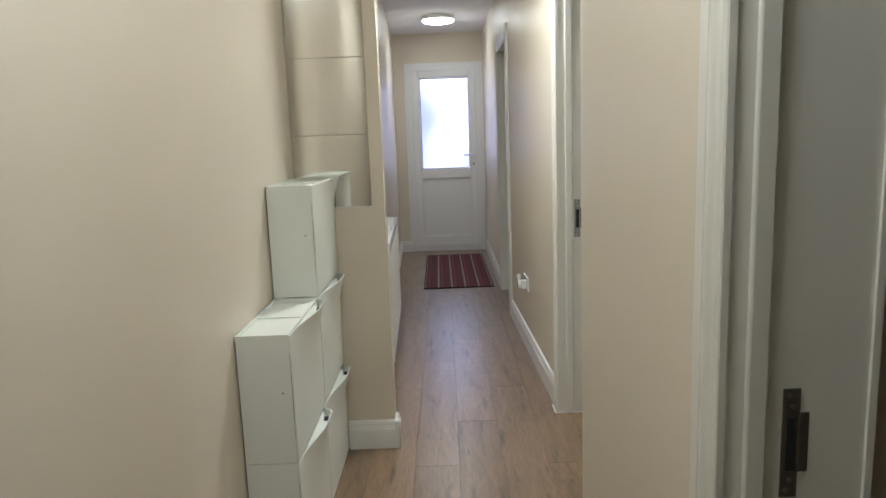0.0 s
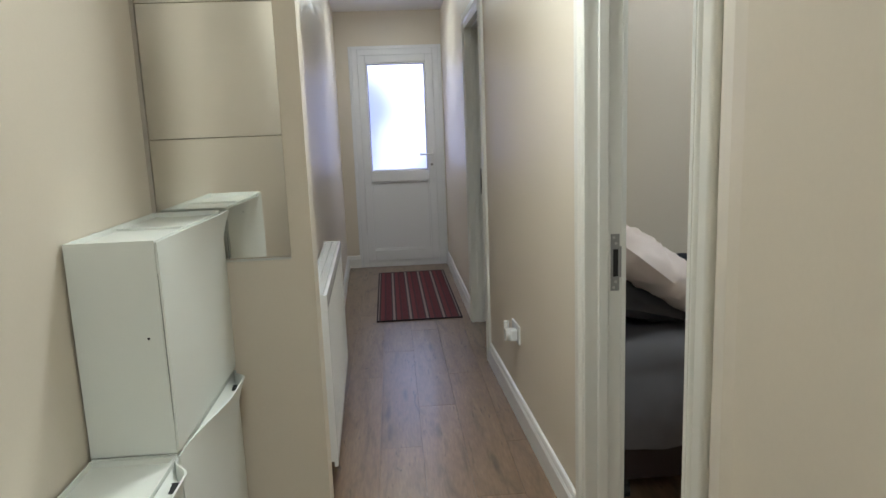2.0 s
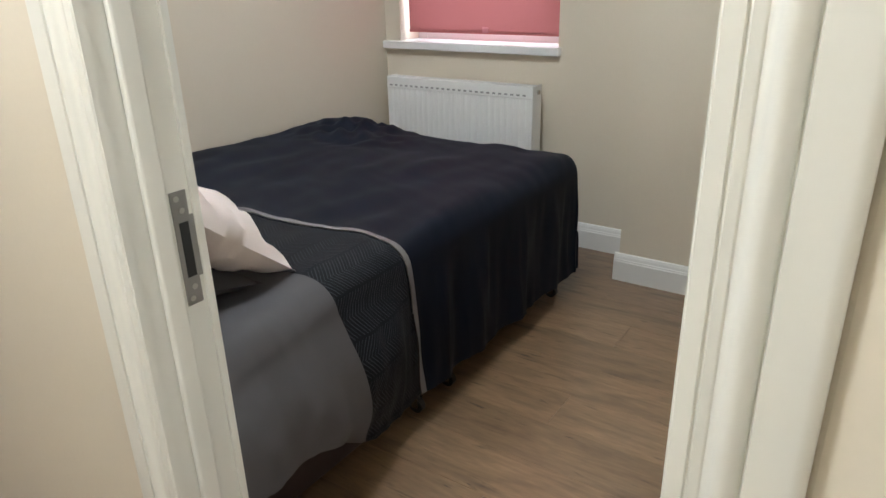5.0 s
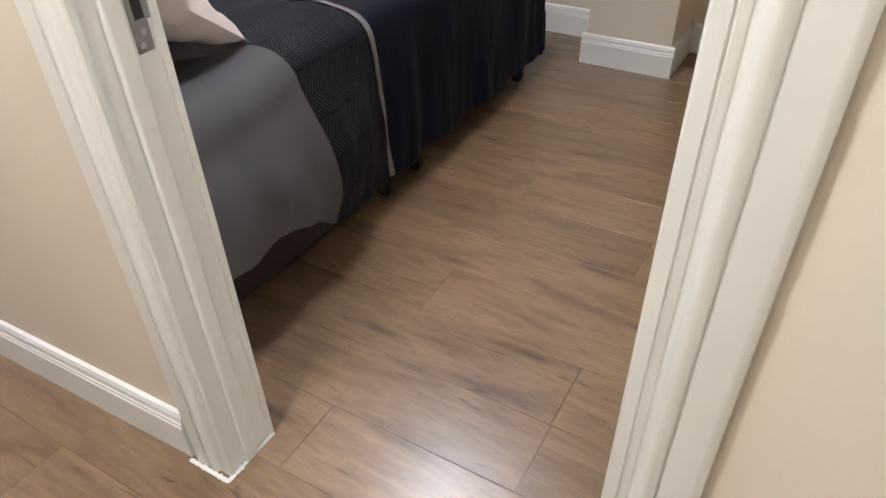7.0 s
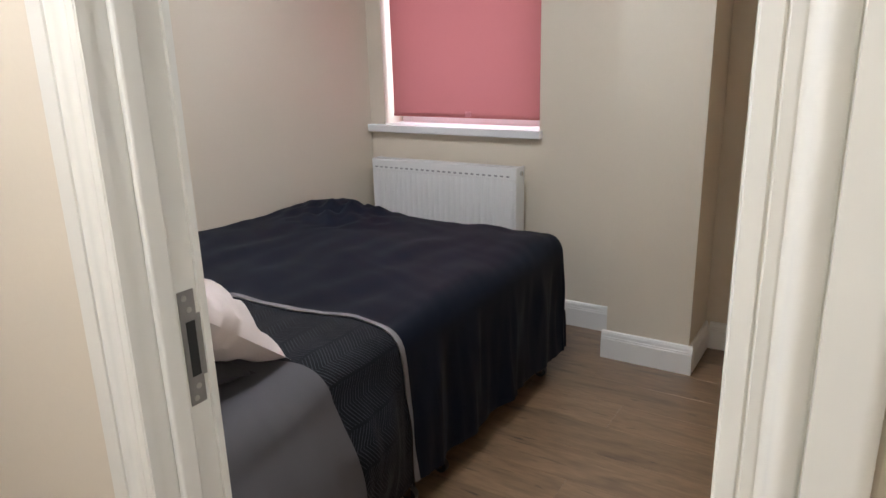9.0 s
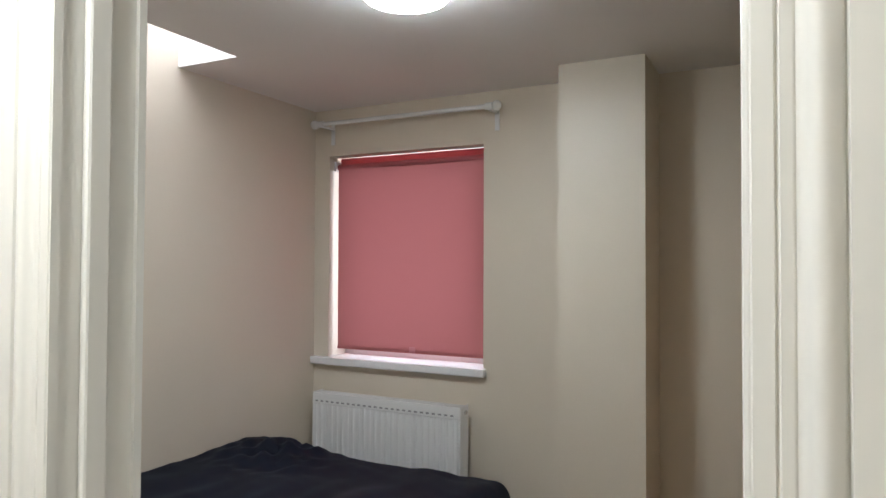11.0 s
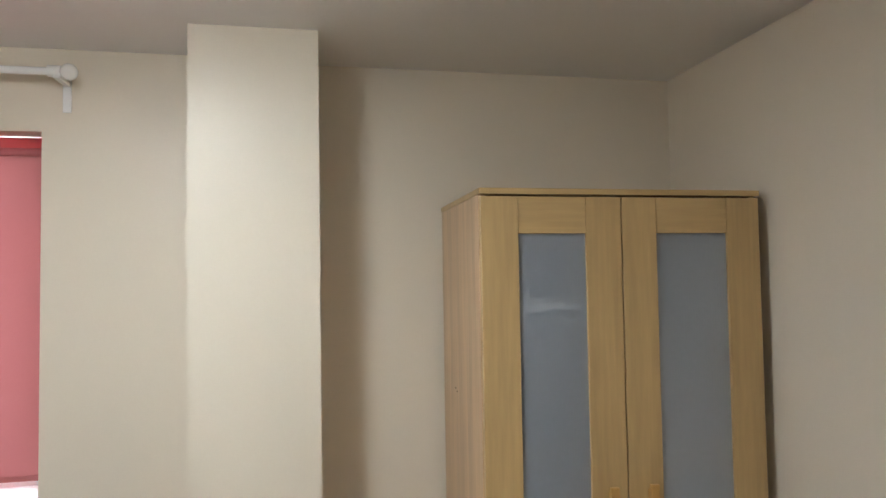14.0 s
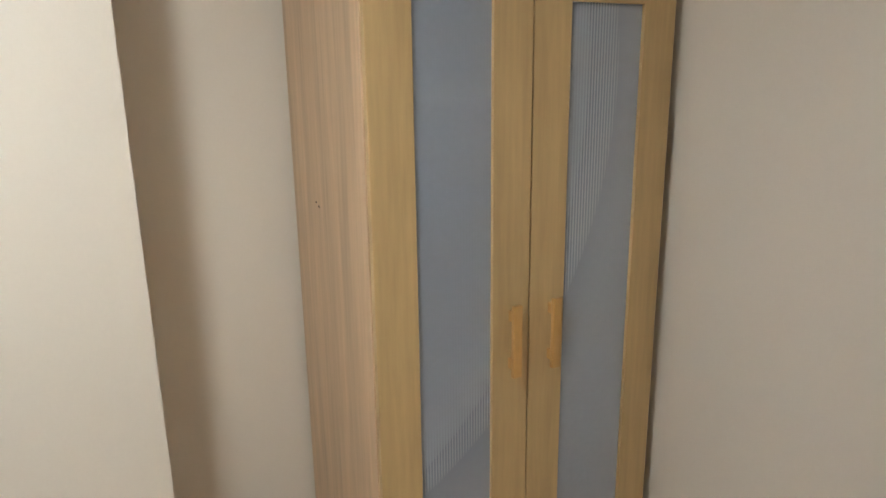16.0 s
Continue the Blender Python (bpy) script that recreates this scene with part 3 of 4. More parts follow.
part("lever", bm, WHITE, hd, smooth=True)
bm = bmesh.new()
tube(bm, (a1 - 0.043, Y - 0.036, 0.99), (a1 - 0.043, Y - 0.044, 0.99), 0.012)
part("key_cylinder", bm, STEEL, hd)

# door mat
dm = tagged(new("door_mat"), "dark red striped woven door mat on the laminate", "door mat")
bm = bmesh.new()
box(bm, -0.295, 0.295, -0.82, 0.82, 0, 0.008, bevel=0.003)
part("woven_top", bm, MAT, dm)
boxes("binding", MATEDGE, dm, (-0.305, -0.295, -0.83, 0.83, 0, 0.009), (0.295, 0.305, -0.83, 0.83, 0, 0.009), (-0.295, 0.295, -0.83, -0.82, 0, 0.009), (-0.295, 0.295, 0.82, 0.83, 0, 0.009))
dm.matrix_world = pose(-0.43, 6.76, 0, 0, 0, 0.5)

# ---- ceiling lamps ----


def ceiling_lamp(x, y, z, r, glow, label):
    lp = tagged(new("ceiling_light"), label, "ceiling light")
    bm = bmesh.new()
    tube(bm, (0, 0, -0.036), (0, 0, 0), r, 48)
    part("housing", bm, WHITE, lp, smooth=True)
    bm = bmesh.new()
    rings = []
    for dz, q in ((-0.0365, 0.965), (-0.043, 0.955), (-0.050, 0.91), (-0.056, 0.78), (-0.060, 0.5), (-0.061, 0.1)):
        rings.append([bm.verts.new((q * r * math.cos(2 * math.pi * k / 48), q * r * math.sin(2 * math.pi * k / 48), dz)) for k in range(48)])
    for a, b in zip(rings, rings[1:]):
        for k in range(48):
            bm.faces.new((a[k], a[(k + 1) % 48], b[(k + 1) % 48], b[k]))
    bm.faces.new(rings[-1])
    bm.faces.new(rings[0][::-1])
    part("diffuser", bm, glow, lp, "glowing white diffuser", smooth=True)
    lp.matrix_world = pose(x, y, z)
    return lp


ceiling_lamp(1.24, 3.455, BED_Z, 0.135, LAMP_BED, "round white ceiling light, switched on, above the bed")
ceiling_lamp(-0.525, 6.88, HALL_Z, 0.155, LAMP_HALL, "round white hallway ceiling light, switched on")
# extra lamp added out of view, to brighten the hall by the bedroom door
ceiling_lamp(-0.50, 3.10, HALL_Z, 0.155, LAMP_MID_ADDED, "round white hallway ceiling light, switched on")
ceiling_lamp(-0.55, 0.9, HALL_Z, 0.155, LAMP_NEAR, "round white hallway ceiling light, switched on")

# ---- radiators ----


def radiator(width, height, label):
    """Panel radiator: back at y = 0, face towards -y, from x = 0 to width; z = 0 at its underside."""
    r = tagged(new("radiator"), label, "radiator")
    D = 0.10
    n = int(width / 0.0335)
    bm = bmesh.new()
    w = (width - 0.03) / n
    prof = []
    for i in range(n):
        x = 0.015 + i * w
        prof += [(x, 0), (x + w * 0.30, 0), (x + w * 0.42, 0.0028), (x + w * 0.88, 0.0028)]
    prof.append((width - 0.015, 0))
    z0, z1 = 0.03, height - 0.062
    lo = [bm.verts.new((x, -D + d, z0)) for x, d in prof]
    hi = [bm.verts.new((x, -D + d, z1)) for x, d in prof]
    for i in range(len(prof) - 1):
        bm.faces.new((lo[i], lo[i + 1], hi[i + 1], hi[i]))
    part("front_panel", bm, WHITE, r)
    boxes("panel_frame", WHITE, r, (0, width, -D, -D + 0.014, height - 0.062, height - 0.004), (0, width, -D, -D + 0.014, 0, 0.03), (0, 0.015, -D, -D + 0.014, 0.03, height - 0.062), (width - 0.015, width, -D, -D + 0.014, 0.03, height - 0.062), bevel=0.003)
    boxes("back_panel", WHITE, r, (0.004, width - 0.004, -0.03, -0.016, 0.005, height - 0.012))
    for x in (0, width - 0.004):
        boxes("end_cap", WHITE, r, (x, x + 0.004, -D + 0.012, -0.012, 0.02, height - 0.002), bevel=0.0015)
    m = int(width / 0.0335)
    for i in range(m):
        x = 0.02 + i * (width - 0.04) / m
        # grey block on the face, coloured like the shade in an opening
        boxes("slot", GRILLE, r, (x, x + 0.016, -D - 0.0012, -D + 0.004, height - 0.050, height - 0.042))
    # grey sheet under the grille bars, coloured as the shade between the panels
    boxes("grille_bed", GRILLE, r, (0.004, width - 0.004, -D + 0.014, -0.03, height - 0.012, height - 0.009))
    bm = bmesh.new()
    k = int(width / 0.012)
    for i in range(k):
        x = 0.006 + i * (width - 0.012) / k
        box(bm, x, x + 0.0045, -D + 0.016, -0.032, height - 0.008, height - 0.004)
    for y in (-D + 0.04, -0.058):
        box(bm, 0.004, width - 0.004, y, y + 0.004, height - 0.0075, height - 0.0035)
    part("top_grille", bm, WHITE, r)
    bm = bmesh.new()
    tube(bm, (width - 0.004, -0.05, height - 0.035), (width + 0.008, -0.05, height - 0.035), 0.011, 12)
    part("bleed_plug", bm, CHROME, r)
    for x in (0.12, width - 0.15):
        boxes("wall_bracket", WHITE, r, (x, x + 0.03, -0.016, 0, 0.1, height - 0.08))
    for x in (0.02, width - 0.02):
        bm = bmesh.new()
        tube(bm, (x, -0.05, 0.03), (x, -0.05, -0.10), 0.0075, 12)
        part("pipe", bm, WHITE, r)
    return r


rb = radiator(0.845, 0.50, "white fluted panel radiator under the bedroom window")
rb.matrix_world = pose(2.475, 4.655, 0.285, 0, 0, -90)
rh = radiator(1.2, 0.65, "white panel radiator on the hallway wall")
rh.matrix_world = pose(-0.909, 3.60, 0.125, 0, 0, 91.9)

# ---- window ----
wd = structure(new("window_1"), "white framed bedroom window behind a pink blind", "window")
boxes("window_frame", UPVC, wd, (2.68, 2.74, WY0, WY0 + 0.06, WZ0, WZ1), (2.68, 2.74, WY1 - 0.06, WY1, WZ0, WZ1), (2.68, 2.74, WY0 + 0.06, WY1 - 0.06, WZ0, WZ0 + 0.06), (2.68, 2.74, WY0 + 0.06, WY1 - 0.06, WZ1 - 0.02, WZ1), bevel=0.004)
boxes("pane", GLASS, wd, (2.705, 2.715, WY0 + 0.06, WY1 - 0.06, WZ0 + 0.06, WZ1 - 0.02)).visible_shadow = False
boxes("window_sill", UPVC, wd, (2.485, 2.68, 3.745, LEFT_Y, 0.905, 0.945), bevel=0.006, label="white window board")
bl = tagged(new("roller_blind"), "pink roller blind drawn down over the window", "roller blind")
BX = 2.575
bm = bmesh.new()
n = 14
rows = []
for k in range(n + 1):
    z = 1.0 + k * (1.955 - 1.0) / n
    rows.append([bm.verts.new((BX + 0.0025 * math.sin(y * 7 + z * 2), y, z)) for y in [3.768 + j * (4.642 - 3.768) / 12 for j in range(13)]])
for k in range(n):
    for j in range(12):
        bm.faces.new((rows[k][j], rows[k][j + 1], rows[k + 1][j + 1], rows[k + 1][j]))
part("cloth", bm, BLIND, bl, smooth=True)
bm = bmesh.new()
tube(bm, (BX + 0.012, 3.768, 1.965), (BX + 0.012, 4.649, 1.965), 0.017, 20)
part("roller", bm, mat("rolled_pink_cloth", (0.40, 0.11, 0.12), 0.8), bl, smooth=True)
# flap added behind the roller: stops the white leak and glows pink from the daylight
boxes("glow_flap", blind_cloth("glow_flap_cloth", 0.8), bl, (BX + 0.030, BX + 0.031, 3.768, 4.649, 1.95, 2.017))
boxes("bottom_bar", BLIND, bl, (BX - 0.004, BX + 0.004, 3.768, 4.642, 0.985, 1.0))
boxes("bracket", WHITE, bl, (BX - 0.015, BX + 0.03, 4.650, 4.662, 1.945, 1.995))
boxes("bracket", WHITE, bl, (BX - 0.015, BX + 0.03, 3.7605, 3.767, 1.945, 1.995))
boxes("pull_tab", mat("pink_pull_tab", (0.5, 0.2, 0.22), 0.5), bl, (BX - 0.007, BX - 0.004, 4.16, 4.195, 0.99, 1.018), bevel=0.001)
# curtain pole
cp = tagged(new("curtain_pole"), "white curtain pole with ball ends on brackets", "curtain pole")
CX, CZ = 2.435, 2.178
bm = bmesh.new()
tube(bm, (CX, 3.66, CZ), (CX, 4.70, CZ), 0.011, 16)
part("pole", bm, WHITE, cp, smooth=True)
for y, s in ((3.66, -1), (4.70, 1)):
    bm = bmesh.new()
    bmesh.ops.create_uvsphere(bm, u_segments=16, v_segments=10, radius=0.024, matrix=Matrix.Translation((CX, y - s * 0.0, CZ)))
    tube(bm, (CX, y - s * 0.055, CZ), (CX, y - s * 0.02, CZ), 0.017, 16)
    part("finial", bm, WHITE, cp, smooth=True)
for y in (3.69, 4.64):
    bm = bmesh.new()
    box(bm, WX - 0.006, WX, y - 0.012, y + 0.012, CZ - 0.10, CZ + 0.02, bevel=0.002)
    box(bm, CX - 0.012, WX - 0.006, y - 0.009, y + 0.009, CZ - 0.022, CZ - 0.010, bevel=0.002)
    part("bracket", bm, WHITE, cp)

# ---- wardrobe ----
wa = tagged(new("wardrobe"), "birch veneer wardrobe with two ribbed acrylic doors", "wardrobe")
X0, X1, Y0, Y1, H = 2.045, 2.535, 1.74, 2.55, 1.80
FX = 2.025
SIDE = mat("birch_side_veneer", (0.58, 0.41, 0.25), 0.45, var=0.2, scale=2.6, fine=10, stretch=(9, 9, 0.5))
boxes("side_panel", SIDE, wa, (X0, X1, Y1 - 0.018, Y1, 0, H - 0.016), bevel=0.001)
boxes("side_panel", BIRCH_Z, wa, (X0, X1, Y0, Y0 + 0.018, 0, H - 0.016), bevel=0.001)
boxes("top_panel", BIRCH_Y, wa, (FX, X1, Y0 - 0.003, Y1 + 0.003, H - 0.016, H), bevel=0.0015)
boxes("back_panel", BIRCH_SHADED, wa, (X1 - 0.006, X1, Y0 + 0.018, Y1 - 0.018, 0.05, H - 0.016))
boxes("shelf", BIRCH_Y, wa, (X0 + 0.002, X1 - 0.006, Y0 + 0.018, Y1 - 0.018, 1.475, 1.493))
boxes("bottom_panel", BIRCH_Y, wa, (X0, X1 - 0.006, Y0 + 0.018, Y1 - 0.018, 0.055, 0.073))
boxes("plinth", BIRCH_Y, wa, (X0 + 0.012, X0 + 0.028, Y0 + 0.018, Y1 - 0.018, 0, 0.055))
bm = bmesh.new()
for x, z in ((2.36, 1.234), (2.342, 1.226)):
    box(bm, x - 0.004, x + 0.004, Y1 - 0.001, Y1 + 0.0008, z - 0.002, z + 0.002)
part("scuff_mark", bm, DARK, wa)
SHELF_EDGE = mat("pale_shelf_edge", (0.62, 0.58, 0.52), 0.5)
MID = 2.158
for y0, y1, hy in ((Y0 + 0.002, MID - 0.002, 2.095), (MID + 0.002, Y1 - 0.002, 2.208)):
    dr = boxes("door", BIRCH_Z, wa, (FX, X0 - 0.003, y0, y0 + 0.100, 0.06, H - 0.022), (FX, X0 - 0.003, y1 - 0.100, y1, 0.06, H - 0.022), bevel=0.0012)
    boxes("rail", BIRCH_Y, dr, (FX + 0.0006, X0 - 0.003, y0 + 0.1005, y1 - 0.1005, H - 0.120, H - 0.022), bevel=0.001)
    boxes("rail", BIRCH_Y, dr, (FX + 0.0006, X0 - 0.003, y0 + 0.1005, y1 - 0.1005, 0.06, 0.165), bevel=0.001)
    bm = bmesh.new()
    k = 52
    lo, hi = [], []
    for i in range(k + 1):
        y = y0 + 0.098 + i * (y1 - y0 - 0.196) / k
        d = 0.00008 if i % 2 else 0.0
        lo.append(bm.verts.new((FX + 0.009 + d, y, 0.16)))
        hi.append(bm.verts.new((FX + 0.009 + d, y, H - 0.118)))
    for i in range(k):
        bm.faces.new((lo[i], lo[i + 1], hi[i + 1], hi[i]))
    part("acrylic_panel", bm, ACRYLIC, dr, "ribbed grey translucent acrylic panel").visible_shadow = False
    boxes("shelf_edge", SHELF_EDGE, wa, (FX + 0.0096, FX + 0.0165, y0 + 0.101, y1 - 0.101, 1.474, 1.494))
    bm = bmesh.new()
    box(bm, FX - 0.030, FX - 0.018, hy - 0.012, hy + 0.012, 0.838, 1.015, bevel=0.002)
    box(bm, FX - 0.020, FX, hy - 0.007, hy + 0.007, 0.855, 0.880)
    box(bm, FX - 0.020, FX, hy - 0.007, hy + 0.007, 0.973, 0.998)
    part("handle", bm, HANDLE, dr, "honey beech pull handle")

# ---- shoe cabinets ----


def shoe_cabinet():
    """Slim wall cabinet: back at x = 0, front at x = D, width along y, with a front flap whose lip curls outwards."""
    c = tagged(new("shoe_cabinet"), "slim white plastic shoe cabinet stacked against the wall", "shoe cabinet", "stacked shoe cabinets")
    D, W, Hh = 0.162, 0.448, 0.386
    for nm, *d in (("side_panel", 0, D - 0.012, 0, 0.004, 0, Hh), ("side_panel", 0, D - 0.012, W - 0.004, W, 0, Hh), ("back_panel", 0, 0.004, 0.004, W - 0.004, 0, Hh),
                   ("base", 0.004, D - 0.012, 0.004, W - 0.004, 0, 0.004), ("top_tray", 0.004, D - 0.014, 0.004, W - 0.004, Hh - 0.014, Hh - 0.010),
                   ("tray_divider", 0.004, D - 0.012, W * 0.5 - 0.006, W * 0.5 + 0.006, Hh - 0.010, Hh - 0.005), ("tray_rim", D - 0.018, D - 0.0125, 0.004, W - 0.004, Hh - 0.010, Hh - 0.002)):
        boxes(nm, PLASTIC, c, d, bevel=0.001)
    boxes("hinge_pin", DARK, c, (D - 0.04, D - 0.036, -0.0006, 0.001, Hh * 0.55, Hh * 0.55 + 0.004))
    bm = bmesh.new()
    ny, nz = 26, 22
    outer, inner = [], []
    for k in range(nz + 1):
        t = k / nz
        ro, ri = [], []
        for j in range(ny + 1):
            s = j / ny
            w = max(0.0, min(1.0, (s - 0.08) / 0.52))
            w = w * w * (3 - 2 * w)
            e = max(0.0, min(1.0, (s - 0.80) / 0.19))
            w *= 1 - e * e * (3 - 2 * e)
            curl = w * math.exp(-(1 - t) * 4.5)
            bow = 0.0012 * math.sin(math.pi * t)
            x = D - 0.0115 + bow + 0.040 * curl
            z = 0.004 + t * (Hh - 0.006) + 0.012 * w * t ** 6 - 0.002 * t ** 8
            y = 0.001 + s * (W - 0.002)
            ro.append(bm.verts.new((x + 0.004, y, z)))
            ri.append(bm.verts.new((x, y, z)))
        outer.append(ro)
        inner.append(ri)
    for k in range(nz):
        for j in range(ny):
            bm.faces.new((outer[k][j], outer[k][j + 1], outer[k + 1][j + 1], outer[k + 1][j]))
            bm.faces.new((inner[k][j], inner[k][j + 1], inner[k + 1][j + 1], inner[k + 1][j]))
    for g in ((0, None), (nz, None)):
        for j in range(ny):
            bm.faces.new((outer[g[0]][j], outer[g[0]][j + 1], inner[g[0]][j + 1], inner[g[0]][j]))
    for k in range(nz):
        for j in (0, ny):
            bm.faces.new((outer[k][j], outer[k + 1][j], inner[k + 1][j], inner[k][j]))
    lip = [v.co.x + 0.001 for v in inner[nz - 2]]
    part("front_flap", bm, PLASTIC, c, "white flap with an out-curled lip", smooth=True)
    bm = bmesh.new()
    strip = []
    for j in range(ny + 1):
        y = 0.002 + (W - 0.004) * j / ny
        strip.append((bm.verts.new((D - 0.0125, y, Hh - 0.011)), bm.verts.new((lip[j], y, Hh - 0.026))))
    for j in range(ny):
        bm.faces.new((strip[j][0], strip[j + 1][0], strip[j + 1][1], strip[j][1]))
    part("lip_floor", bm, PLASTIC, c, smooth=True)
    # near-black sheets for the shade in the finger hole and behind the flap
    boxes("finger_slot_shade", DARK, c, (D - 0.010, D + 0.018, W * 0.78, W * 0.86, Hh - 0.0195, Hh - 0.0185))
    boxes("gap_shade", DARK, c, (D - 0.0145, D - 0.0122, 0.003, W - 0.003, 0.003, Hh - 0.06))
    return c


first = shoe_cabinet()
first.matrix_world = pose(-1.115, 1.972, 0)
for y, z in ((1.972, 0.388), (2.426, 0), (2.426, 0.388), (2.426, 0.776)):
    copy_thing(first, pose(-1.115, y, z))

# mirror tiles in the recess
for i in range(5):
    z0 = 1.04 if i == 0 else 1.329 + (i - 1) * 0.302
    z1 = min(1.329 + i * 0.302 - 0.002, HALL_Z - 0.004)
    if z1 > z0:
        pn = boxes("mirror_tile", PANEL, None, (-1.117, -0.811, 2.899, 2.9045, z0, z1), bevel=0.0006)
        tagged(pn, "plain mirror tile fixed in the wall recess", "mirror tile", "mirror tiles in the recess")
structure(boxes("trim_ledge", TRIM, None, (-1.118, -0.8085, 2.882, 2.8985, 1.0355, 1.0385)), "thin white ledge under the panels", "ledge")

# ---- socket ----
so = tagged(new("wall_socket"), "white wall socket with a plugged-in white device", "socket")
boxes("face_plate", WHITE, so, (-0.009, 0, -0.073, 0.073, -0.043, 0.043), bevel=0.003)
boxes("plug", WHITE, so, (-0.045, -0.009, -0.055, -0.008, -0.030, 0.025), bevel=0.008)
bm = bmesh.new()
tube(bm, (-0.062, -0.032, 0.0), (-0.045, -0.032, 0.0), 0.030, 24)
tube(bm, (-0.055, -0.032, 0.03), (-0.055, -0.032, 0.062), 0.012, 16)
part("plug_in_device", bm, WHITE, so, smooth=True)
so.matrix_world = pose(-0.0285, 4.235, 0.402, 0, 0, 1.7)

# ---- bed ----
bd = tagged(new("bed"), "small double divan bed on castors beside the wall", "bed")
boxes("divan_base", DIVAN, bd, (0.14, 1.06, 3.445, 4.72, 0.075, 0.33), bevel=0.012)
boxes("divan_base", DIVAN, bd, (1.064, 2.02, 3.445, 4.72, 0.075, 0.33), bevel=0.012)
boxes("mattress", MATTRESS, bd, (0.14, 2.02, 3.465, 4.72, 0.335, 0.545), bevel=0.03)
for x in (0.22, 0.975, 1.15, 1.93):
    for y in (3.475, 4.66):
        bm = bmesh.new()
        tube(bm, (x - 0.010, y, 0.025), (x + 0.010, y, 0.025), 0.025, 18)
        tube(bm, (x, y, 0.03), (x, y, 0.08), 0.009, 10)
        w = part("castor", bm, BLACK, bd, smooth=True)
        for fx in (x - 0.014, x + 0.011):
            boxes("fork", CHROME, w, (fx, fx + 0.003, y - 0.012, y + 0.012, 0.018, 0.055))


def duvet_point(u, v):
    """u: metres from the head end along the bed; v: metres from the wall side across it. Past the mattress edge the cloth bends down."""
    U0, V0, R = 1.85, 1.22, 0.085
    x, y = 0.17 + min(u, U0), 4.735 - min(v, V0)
    du, dv = max(0, u - U0), max(0, v - V0)
    top = 0.585 + 0.022 * math.sin(min(1, u / U0) * math.pi) + 0.012 * noise.noise((u * 2.1, v * 2.3, 1.7)) + 0.006 * noise.noise((u * 6, v * 5, 4.0))
    top += 0.011 * noise.noise((u * 3.2, v * 9, 8.0)) + 0.006 * abs(noise.noise((u * 12 + v * 5, v * 3, 6.0)))
    crumple = math.exp(-((u - 1.72) ** 2 + (v - 0.28) ** 2) / 0.045)
    top += crumple * (0.042 + 0.055 * noise.noise((u * 13, v * 16, 2.0)))
    top += 0.028 * math.exp(-(v / 0.25) ** 2) * (0.6 + 0.5 * noise.noise((u * 3, 0, 3)))
    grey = 1 / (1 + math.exp((u - 0.42) * 22))
    top -= 0.02 * grey
    d = (du ** 4 + dv ** 4) ** 0.25
    if d > 0:
        n = math.hypot(du, dv)
        a = min(d / R, math.pi / 2)
        hang = max(0, d - R * math.pi / 2)
        h, drop = R * math.sin(a), R * (1 - math.cos(a)) + hang
        along = u if dv >= du else v * 1.3 + 3
        folds = 0.010 * math.sin(along * 24 + 2.5 * noise.noise((along * 3, 0, 9))) + 0.014 * noise.noise((along * 12, hang * 2, 5)) + 0.010 * noise.noise((along * 30, hang * 4, 15))
        h += grey * min(1, hang / 0.1) * 0.018 * noise.noise((u * 9, hang * 7, 11)) + grey * 0.01 * abs(noise.noise((u * 20, hang * 10, 12)))
        h += folds * min(1, hang / 0.15) * (1 - 0.6 * grey) + 0.055 / (1 + math.exp((u - 0.68) * 14)) * math.sin(min(1, hang / 0.4) * math.pi) + 0.02 * hang
        x += h * du / n
        y -= h * dv / n
        z = top - drop
        floor_z = 0.088 + 0.010 * noise.noise((along * 6, 1, 7)) + 0.14 * grey
        z = max(z, floor_z + 0.02 * (z - floor_z))
    else:
        z = top
    return Vector((x, y, z))


def cloth(name, u0, u1, nu, material, parent, label, lift=0.0, slant=0.0):
    """A strip of the duvet between two lines across it; the lines drift towards the foot on the hanging side."""
    V, nv = 1.78, 96
    bm = bmesh.new()
    uvl = bm.loops.layers.uv.new("UVMap")
    grid = []
    for i in range(nu + 1):
        row = []
        for j in range(nv + 1):
            v = V * j / nv
            s = slant * max(0, v - 0.9) / 0.9
            u = u0 + (s if u0 > 0.01 else 0) + (u1 + s - u0 - (s if u0 > 0.01 else 0)) * i / nu if u1 < 2 else u0 + s + (u1 - u0 - s) * i / nu
            p = duvet_point(u, v)
            q = duvet_point(u + 0.004, v) - p
            r = duvet_point(u, v + 0.004) - p
            nrm = r.cross(q)
            nrm = nrm.normalized() if nrm.length > 1e-9 else Vector((0, 0, 1))
            row.append((bm.verts.new(p - nrm * -lift if nrm.z >= 0 or abs(nrm.z) < 0.9 else p), (u, v)))
        grid.append(row)
    for i in range(nu):
        for j in range(nv):
            q = (grid[i][j], grid[i][j + 1], grid[i + 1][j + 1], grid[i + 1][j])
            f = bm.faces.new([k[0] for k in q])
            for loop, k in zip(f.loops, q):
                loop[uvl].uv = k[1]
    return part(name, bm, material, parent, label, smooth=True)


dv = tagged(new("duvet"), "navy duvet with chevron band and grey end on the bed", "duvet")
cloth("grey_end", 0.0, 0.40, 24, GREYC, dv, "plain grey cotton end", slant=0.10)
cloth("chevron_band", 0.40, 0.675, 22, CHEV, dv, "charcoal chevron stitched band", slant=0.10)
cloth("piping_strip", 0.675, 0.695, 3, PIPING, dv, "grey satin piping", lift=0.004, slant=0.10)
cloth("navy_field", 0.695, 2.36, 96, NAVY, dv, "plain navy cotton", slant=0.10)


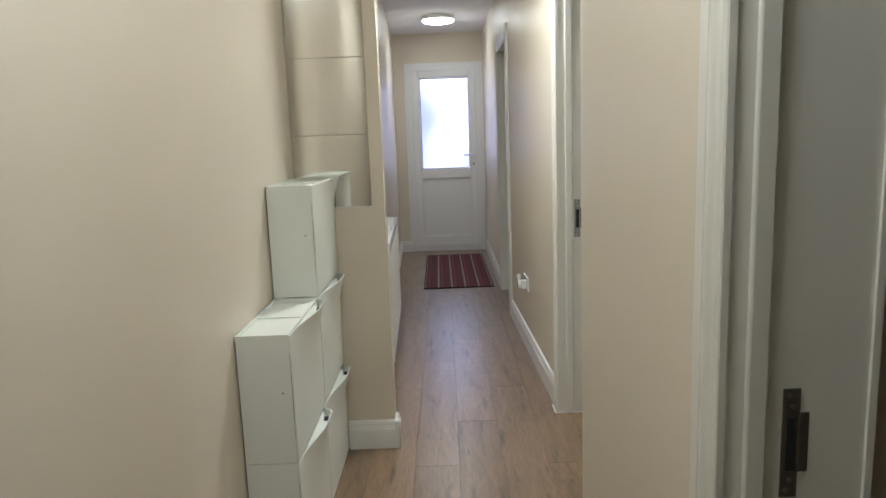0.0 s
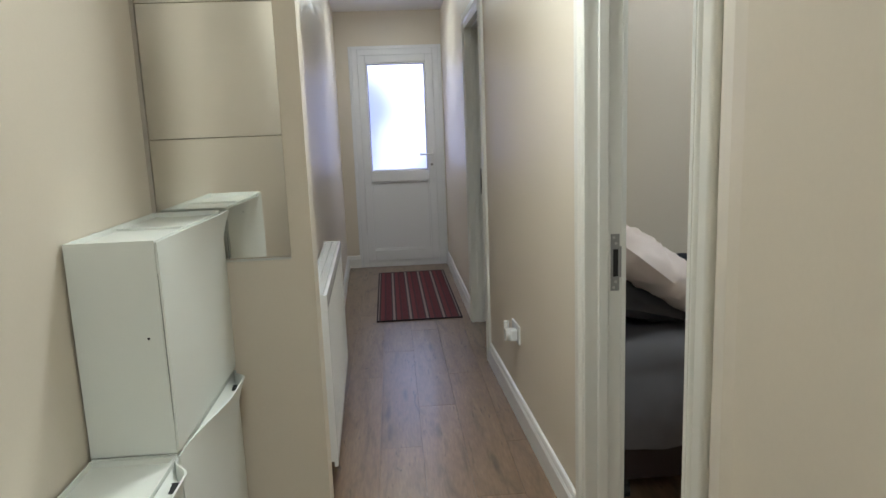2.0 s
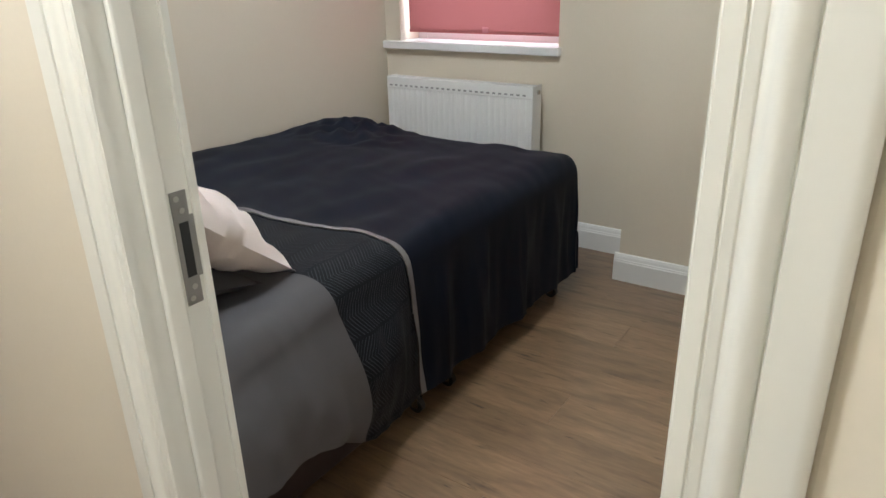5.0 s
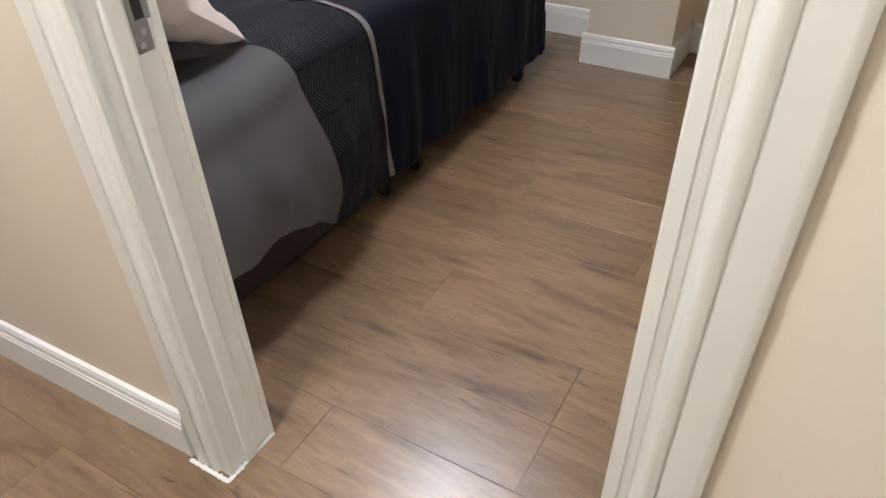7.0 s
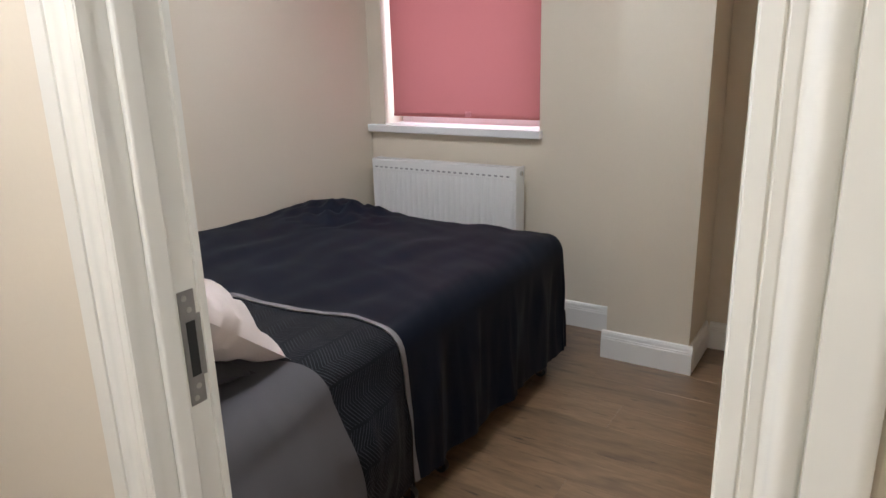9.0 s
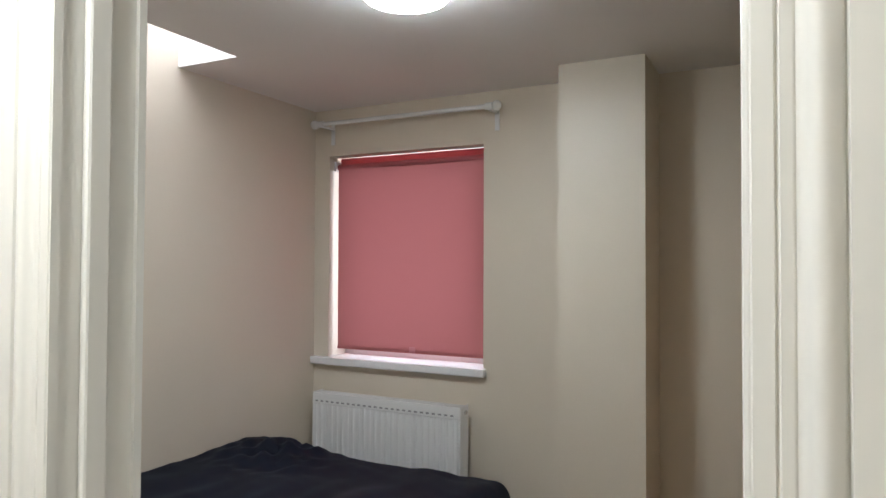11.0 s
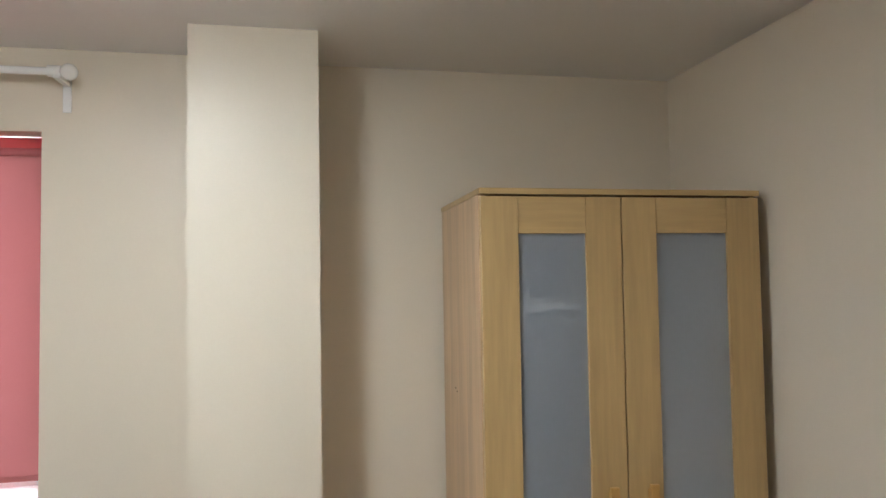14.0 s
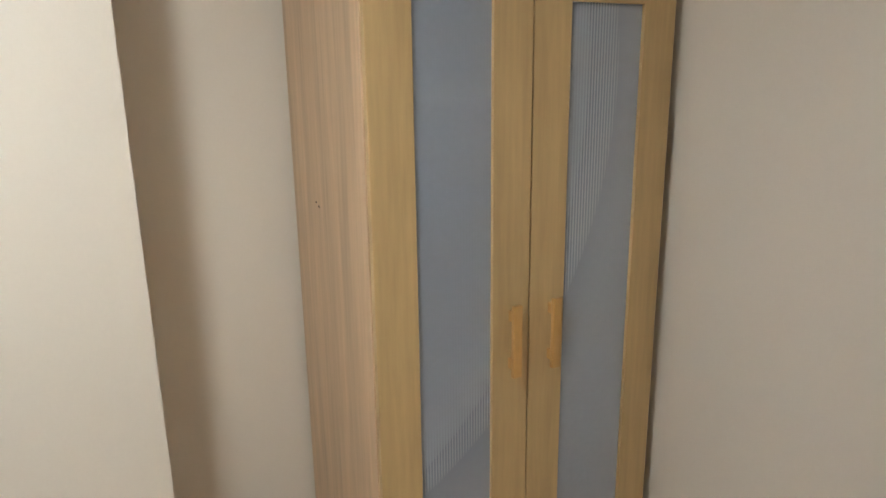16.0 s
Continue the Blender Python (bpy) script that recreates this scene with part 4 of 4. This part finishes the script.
def pillow(name, w, l, h, m, material, label):
    bm = bmesh.new()
    n = 26
    for side in (1, -1):
        g = []
        for i in range(n + 1):
            row = []
            for j in range(n + 1):
                a, b = 2 * i / n - 1, 2 * j / n - 1
                e = max(0, (1 - abs(a) ** 2.6) * (1 - abs(b) ** 2.6)) ** 0.55
                pin = 1 - 0.10 * (1 - abs(a * b)) * max(abs(a), abs(b)) ** 6
                z = side * h / 2 * e * (1 + 0.22 * noise.noise((a * 2.2, b * 2.2, side * 3)) + 0.10 * noise.noise((a * 5, b * 5, 1)) - 0.42 * abs(noise.noise((a * 2.4 + 2, b * 2.4, 6))) - 0.12 * abs(noise.noise((a * 6 + b * 3, b * 6, 8))))
                row.append(bm.verts.new((a * w / 2 * pin, b * l / 2 * pin, z)))
            g.append(row)
        for i in range(n):
            for j in range(n):
                bm.faces.new((g[i][j], g[i + 1][j], g[i + 1][j + 1], g[i][j + 1]))
    bmesh.ops.remove_doubles(bm, verts=bm.verts[:], dist=0.0005)
    ob = part(name, bm, material, None, smooth=True)
    tagged(ob, label, "pillow", "pillows at the head of the bed")
    ob.matrix_world = m
    return ob


pillow("pillow", 0.44, 0.66, 0.20, pose(0.42, 3.85, 0.775, 8, 38, 8), PINK, "pale pink pillow propped on the duvet")
pillow("pillow", 0.42, 0.66, 0.13, pose(0.30, 3.88, 0.655, 0, 12, 0), DARKPIL, "charcoal pillow under the pink one")

# ---- floor planks ----
fl = bpy.data.objects["floor"]
PW, PL = 0.18, 1.285
bm = bmesh.new()
box(bm, 0.0004, PW - 0.0004, 0.0004, PL - 0.0004, -0.010, 0.0)
top_edges = [e for e in bm.edges if all(v.co.z > -0.001 for v in e.verts)]
bmesh.ops.bevel(bm, geom=top_edges, offset=0.0005, segments=1, affect='EDGES')
plank_mesh = mesh("plank", bm, PLANK)
rng = random.Random(5)
for i in range(-10, 13):
    x = 0.23 + i * PW
    if x + PW < -1.2 or x > 2.6:
        continue
    offset = (0.427 * i) % PL
    if i == 0:
        offset = 2.995 % PL
    y = -1.6 - PL + offset
    while y < END_Y:
        a, b = max(y, -1.5), min(y + PL, END_Y)
        if b - a > 0.02 and not (x + PW > 1.62 and (a > 4.8 or b < 1.62)):
            ob = new("plank", plank_mesh)
            ob.parent = fl
            ob.location = (x, a, 0)
            ob.scale = (1, (b - a) / PL, 1)
        y += PL
